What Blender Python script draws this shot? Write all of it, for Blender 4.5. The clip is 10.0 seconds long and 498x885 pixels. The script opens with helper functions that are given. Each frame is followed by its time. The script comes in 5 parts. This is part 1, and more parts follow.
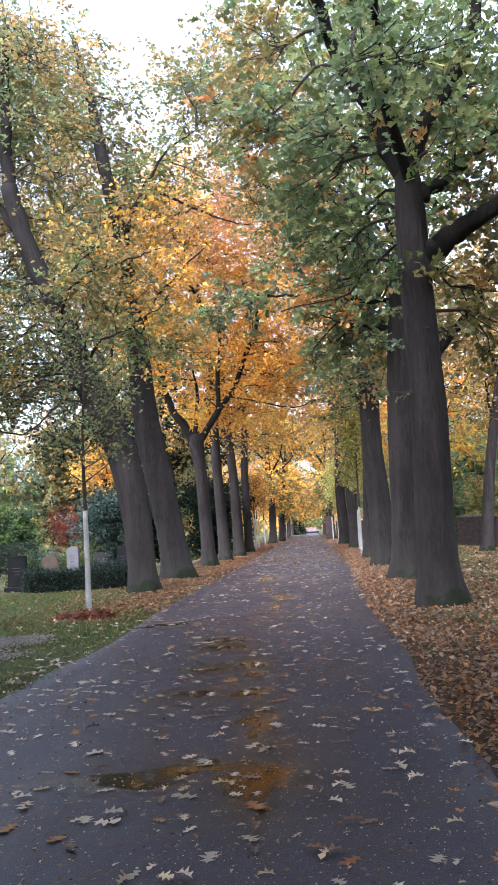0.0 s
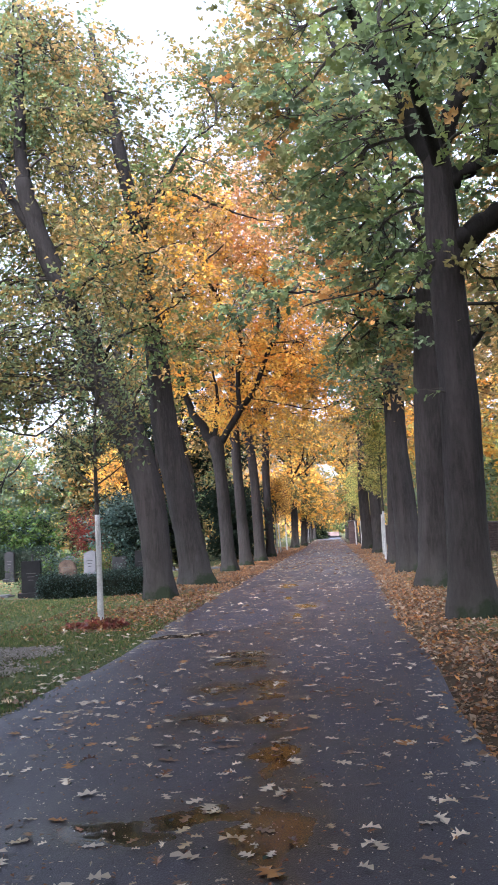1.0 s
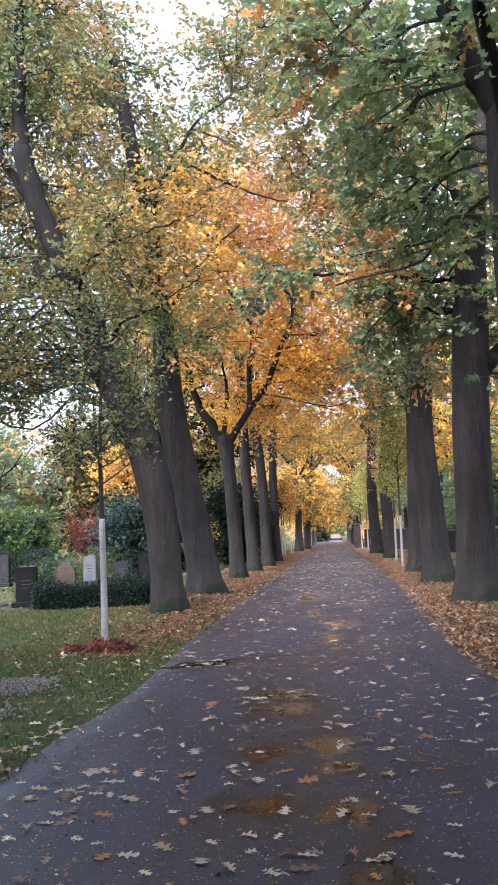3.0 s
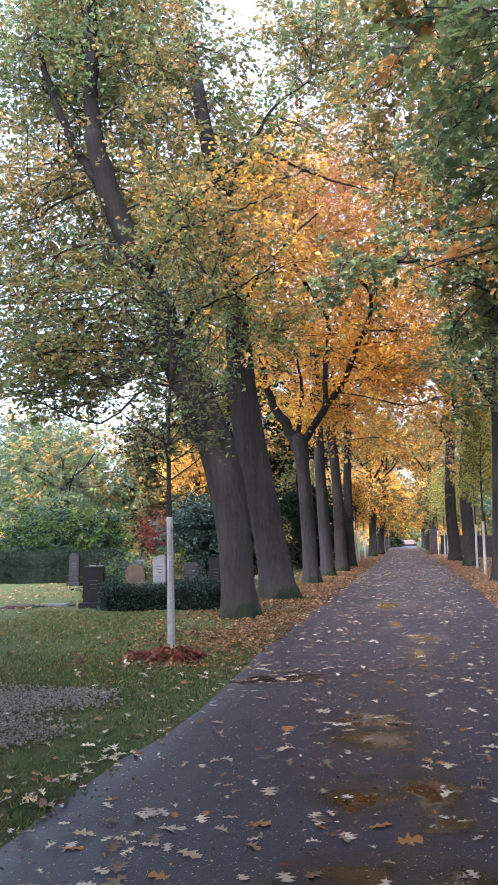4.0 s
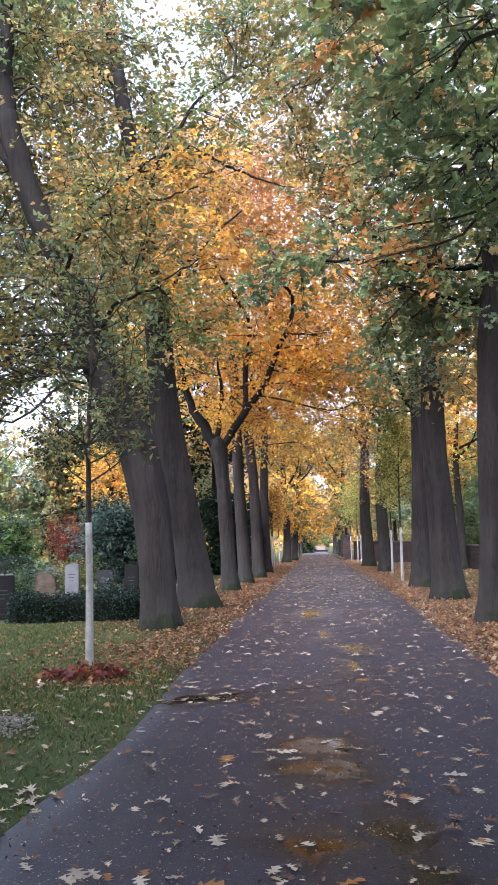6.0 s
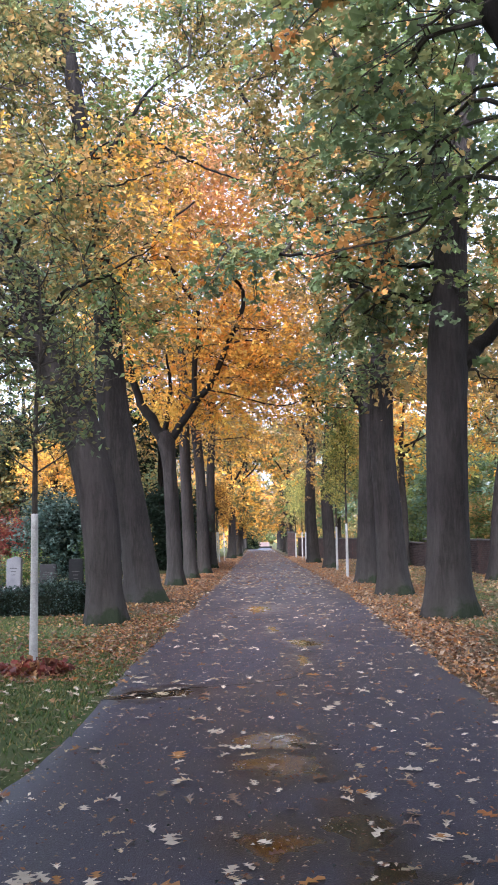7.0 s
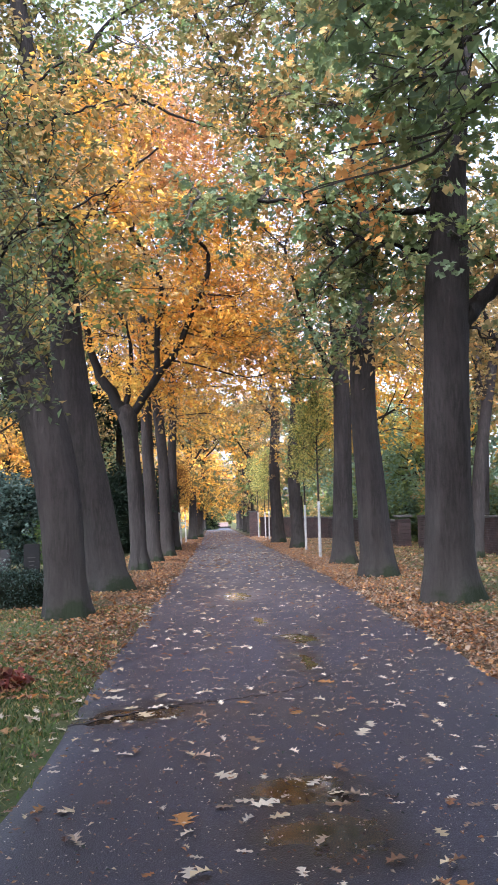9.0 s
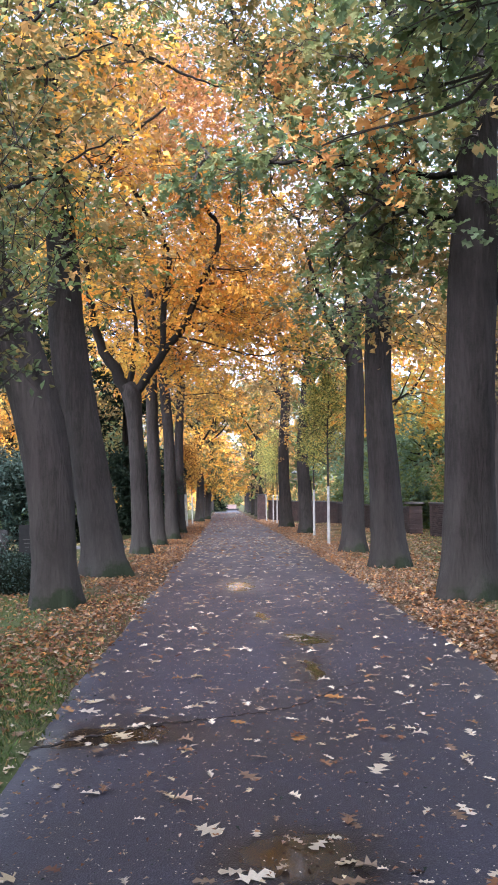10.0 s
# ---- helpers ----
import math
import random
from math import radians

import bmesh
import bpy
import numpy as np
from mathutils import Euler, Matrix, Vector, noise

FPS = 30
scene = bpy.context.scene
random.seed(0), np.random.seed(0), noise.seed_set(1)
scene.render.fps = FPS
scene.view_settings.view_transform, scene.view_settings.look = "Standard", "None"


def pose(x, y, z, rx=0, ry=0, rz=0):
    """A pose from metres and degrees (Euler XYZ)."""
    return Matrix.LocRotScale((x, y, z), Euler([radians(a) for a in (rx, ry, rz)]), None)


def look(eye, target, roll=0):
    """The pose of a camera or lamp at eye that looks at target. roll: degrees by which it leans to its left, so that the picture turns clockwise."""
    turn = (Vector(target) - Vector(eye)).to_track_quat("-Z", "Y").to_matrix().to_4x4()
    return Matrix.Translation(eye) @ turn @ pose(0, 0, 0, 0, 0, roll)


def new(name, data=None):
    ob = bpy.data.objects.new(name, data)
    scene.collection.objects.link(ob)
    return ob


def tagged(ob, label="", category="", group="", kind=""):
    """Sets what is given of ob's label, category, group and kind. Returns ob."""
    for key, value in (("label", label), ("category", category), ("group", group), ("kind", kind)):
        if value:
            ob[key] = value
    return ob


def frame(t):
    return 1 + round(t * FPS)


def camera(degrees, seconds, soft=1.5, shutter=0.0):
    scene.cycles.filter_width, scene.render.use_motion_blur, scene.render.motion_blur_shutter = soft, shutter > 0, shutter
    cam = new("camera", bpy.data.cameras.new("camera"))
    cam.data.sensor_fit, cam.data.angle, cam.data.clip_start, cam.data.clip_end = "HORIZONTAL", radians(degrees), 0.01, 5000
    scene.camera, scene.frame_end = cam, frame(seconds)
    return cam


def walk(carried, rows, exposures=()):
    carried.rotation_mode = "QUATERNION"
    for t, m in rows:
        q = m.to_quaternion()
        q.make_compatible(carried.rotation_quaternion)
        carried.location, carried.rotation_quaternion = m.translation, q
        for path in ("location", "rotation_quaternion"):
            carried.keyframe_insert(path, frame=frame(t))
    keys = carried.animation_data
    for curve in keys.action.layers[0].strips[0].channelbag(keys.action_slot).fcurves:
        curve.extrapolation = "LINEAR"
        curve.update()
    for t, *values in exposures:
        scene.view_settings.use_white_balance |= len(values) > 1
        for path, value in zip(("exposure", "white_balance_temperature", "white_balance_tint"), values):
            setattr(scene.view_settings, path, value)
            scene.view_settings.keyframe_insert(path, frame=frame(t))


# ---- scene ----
cam = camera(33.5, 10.0, 1.7)
PATH = [
    (0, (0.02, 0.627, 1.45), (-0.113, 2.614, 1.636), -3.2),
    (0.5, (0.062, 0.96, 1.453), (-0.129, 2.942, 1.638), -3.1),
    (1, (0.012, 1.317, 1.468), (-0.174, 3.299, 1.666), -3.0),
    (1.5, (-0.084, 1.75, 1.479), (-0.262, 3.732, 1.682), -2.9),
    (2, (-0.263, 2.133, 1.483), (-0.446, 4.115, 1.678), -3.0),
    (2.2, (-0.335, 2.299, 1.488), (-0.506, 4.282, 1.683), -3.0),
    (3.3, (-0.628, 3.269, 1.585), (-0.835, 5.248, 1.789), -1.7),
    (3.5, (-0.663, 3.465, 1.551), (-0.931, 5.436, 1.76), -1.8),
    (4, (-0.75, 3.887, 1.544), (-1.104, 5.843, 1.758), -1.3),
    (4.5, (-0.857, 4.217, 1.56), (-1.06, 6.196, 1.764), -1.6),
    (5, (-0.946, 4.469, 1.552), (-1.11, 6.452, 1.761), -1.8),
    (6.3, (-1.057, 4.541, 1.555), (-1.176, 6.525, 1.78), -1.0),
    (6.5, (-1.056, 4.582, 1.546), (-1.109, 6.569, 1.77), -0.9),
    (7, (-1.14, 4.646, 1.52), (-1.152, 6.634, 1.732), -0.9),
    (7.5, (-1.255, 4.918, 1.542), (-1.27, 6.908, 1.742), -1.1),
    (8, (-1.413, 5.38, 1.514), (-1.357, 7.369, 1.719), -2.6),
    (8.5, (-1.488, 5.824, 1.509), (-1.373, 7.812, 1.694), -2.7),
    (9, (-1.502, 6.252, 1.511), (-1.408, 8.243, 1.673), -1.8),
    (9.5, (-1.444, 6.72, 1.527), (-1.372, 8.715, 1.64), -0.7),
    (10, (-1.4, 7.184, 1.556), (-1.331, 9.18, 1.676), -0.6),
]
walk(cam, [(t, look(eye, target, roll)) for t, eye, target, roll in PATH], [(0, 2.34, 5630, 18), (2.2, 2.35, 5630, 18), (4.3, 2.15, 5630, 18), (6.5, 2.25, 5630, 18), (7.8, 2.33, 5630, 18), (10, 2.35, 5630, 18)])

# ---- light ----
world = bpy.data.worlds.new("overcast_sky")
scene.world = world
world.use_nodes = True
wn = world.node_tree
wn.nodes.clear()
sky = wn.nodes.new("ShaderNodeTexSky")
sky.sky_type, sky.sun_disc = "NISHITA", False
sky.sun_elevation, sky.sun_rotation = radians(41), radians(201)
sky.air_density, sky.dust_density = 1.0, 4.0
pale = wn.nodes.new("ShaderNodeHueSaturation")
pale.inputs["Saturation"].default_value = 0.42
pale.inputs["Value"].default_value = 1.0
back = wn.nodes.new("ShaderNodeBackground")
back.inputs["Strength"].default_value = 0.15
wout = wn.nodes.new("ShaderNodeOutputWorld")
wn.links.new(sky.outputs["Color"], pale.inputs["Color"])
wn.links.new(pale.outputs["Color"], back.inputs["Color"])
wn.links.new(back.outputs["Background"], wout.inputs["Surface"])

sun_data = bpy.data.lights.new("sun", "SUN")
sun_data.energy, sun_data.angle, sun_data.color = 1.5, radians(70), (1.0, 0.97, 0.93)
sun = new("sun", sun_data)
sun.matrix_world = look((-13, -34, 32), (0, 0, 0))


# ---- materials ----
class Nodes:
    """A node material with short ways to add nodes and links."""

    def __init__(self, name):
        self.mat = bpy.data.materials.new(name)
        self.mat.use_nodes = True
        self.tree = self.mat.node_tree
        self.bsdf = self.tree.nodes["Principled BSDF"]
        self.out = self.tree.nodes["Material Output"]

    def add(self, kind):
        return self.tree.nodes.new("ShaderNode" + kind)

    def link(self, a, b):
        self.tree.links.new(a, b)

    def coords(self, scale=(1, 1, 1), which="Object"):
        tc = self.add("TexCoord")
        mp = self.add("Mapping")
        mp.inputs["Scale"].default_value = scale
        self.link(tc.outputs[which], mp.inputs["Vector"])
        return mp.outputs["Vector"]

    def noise(self, vec, scale, detail=4, rough=0.6, distort=0.0):
        n = self.add("TexNoise")
        n.inputs["Scale"].default_value, n.inputs["Detail"].default_value = scale, detail
        n.inputs["Roughness"].default_value, n.inputs["Distortion"].default_value = rough, distort
        self.link(vec, n.inputs["Vector"])
        return n.outputs["Fac"]

    def ramp(self, fac, stops):
        r = self.add("ValToRGB")
        els = r.color_ramp.elements
        while len(els) < len(stops):
            els.new(0.5)
        for el, (pos, col) in zip(els, stops):
            el.position = pos
            el.color = (*col, 1) if len(col) == 3 else (col[0], col[0], col[0], 1)
        self.link(fac, r.inputs["Fac"])
        return r.outputs["Color"]

    def mix(self, fac, a, b, mode="MIX"):
        m = self.add("Mix")
        m.data_type, m.blend_type = "RGBA", mode
        for sock, val in ((m.inputs[0], fac), (m.inputs[6], a), (m.inputs[7], b)):
            if isinstance(val, (int, float)):
                sock.default_value = val
            elif isinstance(val, tuple):
                sock.default_value = (*val, 1)
            else:
                self.link(val, sock)
        return m.outputs[2]

    def maths(self, op, a, b=0.0):
        m = self.add("Math")
        m.operation = op
        for sock, val in ((m.inputs[0], a), (m.inputs[1], b)):
            if isinstance(val, (int, float)):
                sock.default_value = val
            else:
                self.link(val, sock)
        return m.outputs[0]

    def bump(self, height, strength, distance, then=None):
        b = self.add("Bump")
        b.inputs["Strength"].default_value, b.inputs["Distance"].default_value = strength, distance
        self.link(height, b.inputs["Height"])
        if then:
            self.link(then, b.inputs["Normal"])
        return b.outputs["Normal"]

    def finish(self, colour=None, rough=None, normal=None, spec=None):
        for key, val in (("Base Color", colour), ("Roughness", rough), ("Normal", normal), ("Specular IOR Level", spec)):
            if val is None:
                continue
            if isinstance(val, (int, float)):
                self.bsdf.inputs[key].default_value = val
            elif isinstance(val, tuple):
                self.bsdf.inputs[key].default_value = (*val, 1)
            else:
                self.link(val, self.bsdf.inputs[key])
        return self.mat


def leaf_material(name, translucent=0.5, rough=0.6, spec=0.16):
    """Leaves: their own tint from the mesh, thin enough to let light through."""
    n = Nodes(name)
    at = n.add("Attribute")
    at.attribute_name = "leaf_tint"
    vec = n.coords((1, 1, 1))
    blotch = n.noise(vec, 14, 3)
    col = n.mix(0.5, at.outputs["Color"], n.ramp(blotch, [(0.3, (0.55,)), (0.7, (1.25,))]), "MULTIPLY")
    col = n.mix(0.6, at.outputs["Color"], col)
    n.finish(col, rough, None, spec)
    tr = n.add("BsdfTranslucent")
    n.link(col, tr.inputs["Color"])
    ms = n.add("MixShader")
    ms.inputs[0].default_value = translucent
    n.link(n.bsdf.outputs[0], ms.inputs[1])
    n.link(tr.outputs[0], ms.inputs[2])
    n.link(ms.outputs[0], n.out.inputs["Surface"])
    return n.mat


def bark_material(name, dark, light, moss=0.0, scale=1.0):
    n = Nodes(name)
    vec = n.coords((scale * 9, scale * 9, scale * 1.5))
    fine = n.noise(vec, 2.2, 5, 0.6, 0.8)
    ridge = n.add("TexVoronoi")
    ridge.feature = "DISTANCE_TO_EDGE"
    ridge.inputs["Scale"].default_value = 1.9
    n.link(vec, ridge.inputs["Vector"])
    plain = n.coords()
    broad = n.noise(plain, 0.9, 5, 0.6, 0.6)
    streak = n.noise(n.coords((scale * 3.2, scale * 3.2, scale * 0.35)), 1.7, 4, 0.6)
    grain = n.noise(plain, 40, 4)
    height = n.maths("ADD", n.maths("MULTIPLY", ridge.outputs["Distance"], 0.7), n.maths("MULTIPLY", fine, 1.1))
    col = n.ramp(height, [(0.3, tuple(c * 0.6 for c in dark)), (0.55, tuple(c * 1.15 for c in dark)), (0.95, light)])
    col = n.mix(n.ramp(broad, [(0.42, (0.0,)), (0.68, (0.75,))]), col, tuple(c * 0.95 for c in dark))
    col = n.mix(n.ramp(streak, [(0.52, (0.0,)), (0.70, (0.55,))]), col, tuple(c * 1.25 for c in light))
    col = n.mix(n.ramp(grain, [(0.35, (0.0,)), (0.75, (0.25,))]), col, tuple(c * 1.3 for c in light))
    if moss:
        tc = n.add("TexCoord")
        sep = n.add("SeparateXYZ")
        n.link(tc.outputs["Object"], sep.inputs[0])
        # pale film fading upward: damp bark and crown shade both put into the colour
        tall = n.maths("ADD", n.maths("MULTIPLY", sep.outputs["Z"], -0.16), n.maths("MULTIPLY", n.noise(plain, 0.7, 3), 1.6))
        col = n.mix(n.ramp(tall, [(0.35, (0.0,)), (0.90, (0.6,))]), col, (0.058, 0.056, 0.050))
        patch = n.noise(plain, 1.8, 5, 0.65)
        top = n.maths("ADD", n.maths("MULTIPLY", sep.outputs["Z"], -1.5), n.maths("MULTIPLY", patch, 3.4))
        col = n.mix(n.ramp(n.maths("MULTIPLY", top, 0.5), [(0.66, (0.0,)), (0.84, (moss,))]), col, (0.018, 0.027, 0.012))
    return n.finish(col, 0.92, n.bump(height, 0.6, 0.03 / scale, n.bump(grain, 0.25, 0.01)), 0.2)


def mottled(name, stops, scale=3.0, rough=0.85, bump=0.4, depth=0.02, fine=60, spec=0.3):
    n = Nodes(name)
    vec = n.coords()
    big, small = n.noise(vec, scale, 5), n.noise(vec, fine, 4)
    col = n.ramp(big, stops)
    col = n.mix(0.55, col, n.ramp(small, [(0.3, (0.55,)), (0.72, (1.3,))]), "MULTIPLY")
    return n.finish(col, rough, n.bump(small, bump, depth, n.bump(big, bump, depth * 2)), spec)


PUDDLES = [(-1.10, 5.40, 0.34, 0.18), (-0.72, 5.62, 0.34, 0.17), (-0.38, 5.35, 0.20, 0.50), (-1.0, 7.72, 0.24, 0.26), (-1.08, 8.77, 0.18, 0.30), (-0.40, 6.6, 0.13, 0.55), (-0.5, 7.6, 0.17, 0.24), (-0.54, 8.5, 0.16, 0.22),
           (-1.02, 10.15, 0.28, 0.34), (-1.04, 10.75, 0.28, 0.22), (-0.64, 8.99, 0.16, 0.30), (-1.1, 21.2, 0.30, 0.95), (-0.5, 15.9, 0.22, 0.45), (-0.62, 14.4, 0.13, 0.5),
           (-0.9, 17.6, 0.12, 0.5), (-2.2, 12.6, 0.55, 0.26)]


def asphalt_material():
    """Damp asphalt; shallow brown puddles stand in its hollows."""
    n = Nodes("wet_asphalt")
    vec = n.coords()
    chips = n.add("TexVoronoi")
    chips.inputs["Scale"].default_value = 110
    n.link(vec, chips.inputs["Vector"])
    grit = n.noise(vec, 120, 3)
    spots = n.noise(vec, 26, 4, 0.7)
    broad = n.noise(vec, 0.55, 5, 0.6, 0.4)
    streak = n.noise(n.coords((1.2, 0.16, 1)), 1.6, 4, 0.6)
    warp = n.add("TexNoise")
    warp.inputs["Scale"].default_value, warp.inputs["Detail"].default_value = 3.2, 5
    n.link(vec, warp.inputs["Vector"])
    less = n.add("VectorMath")
    less.operation = "SUBTRACT"
    less.inputs[1].default_value = (0.5, 0.5, 0.5)
    n.link(warp.outputs["Color"], less.inputs[0])
    amount = n.add("VectorMath")
    amount.operation = "MULTIPLY"
    amount.inputs[1].default_value = (0.55, 0.75, 0.0)
    n.link(less.outputs[0], amount.inputs[0])
    moved = n.add("VectorMath")
    n.link(vec, moved.inputs[0])
    n.link(amount.outputs[0], moved.inputs[1])
    nearest = None
    for x, y, rx, ry in PUDDLES:
        mp = n.add("Mapping")
        mp.inputs["Location"].default_value = (-x / rx, -y / ry, 0)
        mp.inputs["Scale"].default_value = (1 / rx, 1 / ry, 0)
        n.link(moved.outputs[0], mp.inputs["Vector"])
        far = n.add("VectorMath")
        far.operation = "LENGTH"
        n.link(mp.outputs[0], far.inputs[0])
        nearest = far.outputs["Value"] if nearest is None else n.maths("MINIMUM", nearest, far.outputs["Value"])
    water = n.ramp(nearest, [(0.45, (1.0,)), (0.9, (0.0,))])
    damp = n.ramp(n.maths("MULTIPLY", nearest, 0.5), [(0.45, (1.0,)), (0.95, (0.0,))])
    col = n.ramp(chips.outputs["Distance"], [(0.05, (0.062, 0.056, 0.082)), (0.35, (0.041, 0.037, 0.057)), (0.7, (0.023, 0.021, 0.034))])
    # pale chips, brightened so the colour also carries the wet sparkle
    col = n.mix(n.ramp(grit, [(0.60, (0.0,)), (0.70, (0.7,))]), col, (0.17, 0.165, 0.17))
    col = n.mix(0.7, col, n.ramp(spots, [(0.3, (0.55,)), (0.7, (1.5,))]), "MULTIPLY")
    col = n.mix(n.ramp(broad, [(0.42, (0.0,)), (0.62, (0.6,))]), col, (0.024, 0.021, 0.027))
    col = n.mix(n.ramp(streak, [(0.55, (0.0,)), (0.75, (0.4,))]), col, (0.036, 0.030, 0.027))
    col = n.mix(n.maths("MULTIPLY", damp, 0.75), col, (0.012, 0.009, 0.009))
    silt = n.noise(vec, 4.5, 5, 0.6, 0.5)
    col = n.mix(water, col, n.ramp(silt, [(0.35, (0.012, 0.009, 0.007)), (0.55, (0.034, 0.020, 0.010)), (0.8, (0.060, 0.033, 0.013))]))
    wet = n.mix(0.5, n.ramp(broad, [(0.36, (0.60,)), (0.60, (0.42,))]), n.ramp(streak, [(0.4, (0.58,)), (0.7, (0.40,))]))
    wet = n.mix(n.maths("MULTIPLY", damp, 0.6), wet, (0.2, 0.2, 0.2))
    wet = n.mix(water, wet, (0.075, 0.075, 0.075))
    hgt = n.maths("ADD", n.maths("MULTIPLY", chips.outputs["Distance"], 0.8), n.maths("MULTIPLY", grit, 0.4))
    hgt = n.maths("MULTIPLY", hgt, n.maths("SUBTRACT", 1.0, n.maths("MULTIPLY", water, 0.985)))
    return n.finish(col, wet, n.bump(hgt, 0.45, 0.005), 0.5)


def ground_material():
    """Lawn soil with worn patches and rotting leaf crumbs."""
    n = Nodes("lawn_soil")
    vec = n.coords()
    big, mid, fine = n.noise(vec, 0.35, 5), n.noise(vec, 2.2, 5, 0.65), n.noise(vec, 45, 4, 0.7)
    col = n.ramp(mid, [(0.3, (0.052, 0.078, 0.027)), (0.5, (0.080, 0.104, 0.038)), (0.72, (0.118, 0.114, 0.052))])
    col = n.mix(n.ramp(big, [(0.50, (0.0,)), (0.70, (0.55,))]), col, (0.090, 0.078, 0.040))
    sep = n.add("SeparateXYZ")
    n.link(vec, sep.inputs[0])
    off = n.maths("ABSOLUTE", n.maths("ADD", sep.outputs["X"], 0.8))
    edge = n.maths("ADD", n.maths("MULTIPLY", off, 0.25), n.maths("MULTIPLY", mid, 0.5))
    along = n.ramp(n.maths("ADD", n.maths("MULTIPLY", sep.outputs["Y"], 0.02), n.maths("MULTIPLY", sep.outputs["X"], 0.06)), [(0.08, (0.0,)), (0.14, (1.0,))])
    col = n.mix(n.maths("MULTIPLY", along, n.ramp(edge, [(0.84, (0.85,)), (1.15, (0.25,))])), col, (0.080, 0.048, 0.032))
    col = n.mix(0.6, col, n.ramp(fine, [(0.25, (0.4,)), (0.75, (1.5,))]), "MULTIPLY")
    return n.finish(col, 0.95, n.bump(fine, 0.6, 0.03, n.bump(mid, 0.4, 0.05)), 0.15)


M_LEAF = leaf_material("autumn_foliage")
M_FALLEN = leaf_material("fallen_leaf", 0.12, 0.5, 0.3)
M_GRASS = leaf_material("grass_blade", 0.3, 0.5, 0.3)
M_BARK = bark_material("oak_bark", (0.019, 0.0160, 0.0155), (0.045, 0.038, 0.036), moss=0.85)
# darker copy of the bark: wet, with the crown's shade put into its colour
M_LIMB_SHADED = bark_material("shaded_limb_bark", (0.010, 0.0085, 0.008), (0.021, 0.018, 0.016), scale=1.8)
M_TWIG = mottled("twig_bark", [(0.3, (0.03, 0.025, 0.02)), (0.7, (0.06, 0.05, 0.04))], 12)
M_WHITE = mottled("white_trunk_paint", [(0.3, (0.30, 0.30, 0.285)), (0.6, (0.42, 0.42, 0.40)), (0.8, (0.21, 0.21, 0.19))], 7, 0.8, 0.3, 0.006)
M_ASPHALT, M_GROUND = asphalt_material(), ground_material()
M_GRAVEL = mottled("gravel", [(0.35, (0.19, 0.155, 0.135)), (0.5, (0.42, 0.37, 0.335)), (0.68, (0.74, 0.69, 0.65))], 34, 0.9, 0.9, 0.03, 70)
M_STONE_DARK = mottled("dark_granite", [(0.3, (0.008, 0.008, 0.009)), (0.7, (0.015, 0.015, 0.016))], 5, 0.7, 0.1, 0.004, 120, 0.25)
M_STONE_GREY = mottled("pale_granite", [(0.3, (0.085, 0.085, 0.092)), (0.7, (0.125, 0.125, 0.134))], 4, 0.6, 0.2, 0.005, 140)
M_STONE_BROWN = mottled("brown_fieldstone", [(0.3, (0.045, 0.032, 0.024)), (0.7, (0.10, 0.070, 0.050))], 5, 0.85, 0.8, 0.03, 40)
M_HEDGE_CORE = mottled("hedge_inner_shade", [(0.3, (0.012, 0.016, 0.010)), (0.7, (0.028, 0.036, 0.02))], 9, 0.95, 0.8, 0.05)
M_BRICK = mottled("old_brick", [(0.3, (0.026, 0.019, 0.019)), (0.55, (0.044, 0.029, 0.027)), (0.8, (0.085, 0.040, 0.035))], 2.5, 0.9, 0.5, 0.01)
brick_info = M_BRICK.node_tree.nodes.new("ShaderNodeObjectInfo")
brick_hue = M_BRICK.node_tree.nodes.new("ShaderNodeHueSaturation")
brick_map = M_BRICK.node_tree.nodes.new("ShaderNodeMapRange")
brick_map.inputs["To Min"].default_value, brick_map.inputs["To Max"].default_value = 0.6, 1.7
brick_from = M_BRICK.node_tree.nodes["Principled BSDF"].inputs["Base Color"].links[0].from_socket
M_BRICK.node_tree.links.new(brick_info.outputs["Random"], brick_map.inputs["Value"])
M_BRICK.node_tree.links.new(brick_map.outputs["Result"], brick_hue.inputs["Value"])
M_BRICK.node_tree.links.new(brick_from, brick_hue.inputs["Color"])
M_BRICK.node_tree.links.new(brick_hue.outputs["Color"], M_BRICK.node_tree.nodes["Principled BSDF"].inputs["Base Color"])
M_MORTAR = mottled("lime_mortar", [(0.3, (0.05, 0.046, 0.044)), (0.7, (0.09, 0.085, 0.08))], 5, 0.95)
M_COPING = mottled("coping_stone", [(0.3, (0.045, 0.043, 0.042)), (0.7, (0.10, 0.098, 0.095))], 4, 0.9)
M_PALE_WALL = mottled("pale_render", [(0.3, (0.16, 0.115, 0.105)), (0.7, (0.22, 0.165, 0.15))], 0.8, 0.9)
M_BLACK = mottled("black_paint", [(0.3, (0.012, 0.012, 0.013)), (0.7, (0.022, 0.022, 0.024))], 8, 0.4)

M_SEAM = mottled("seam_dirt", [(0.3, (0.010, 0.008, 0.008)), (0.7, (0.026, 0.020, 0.017))], 6, 0.6, 0.6, 0.006, 90)

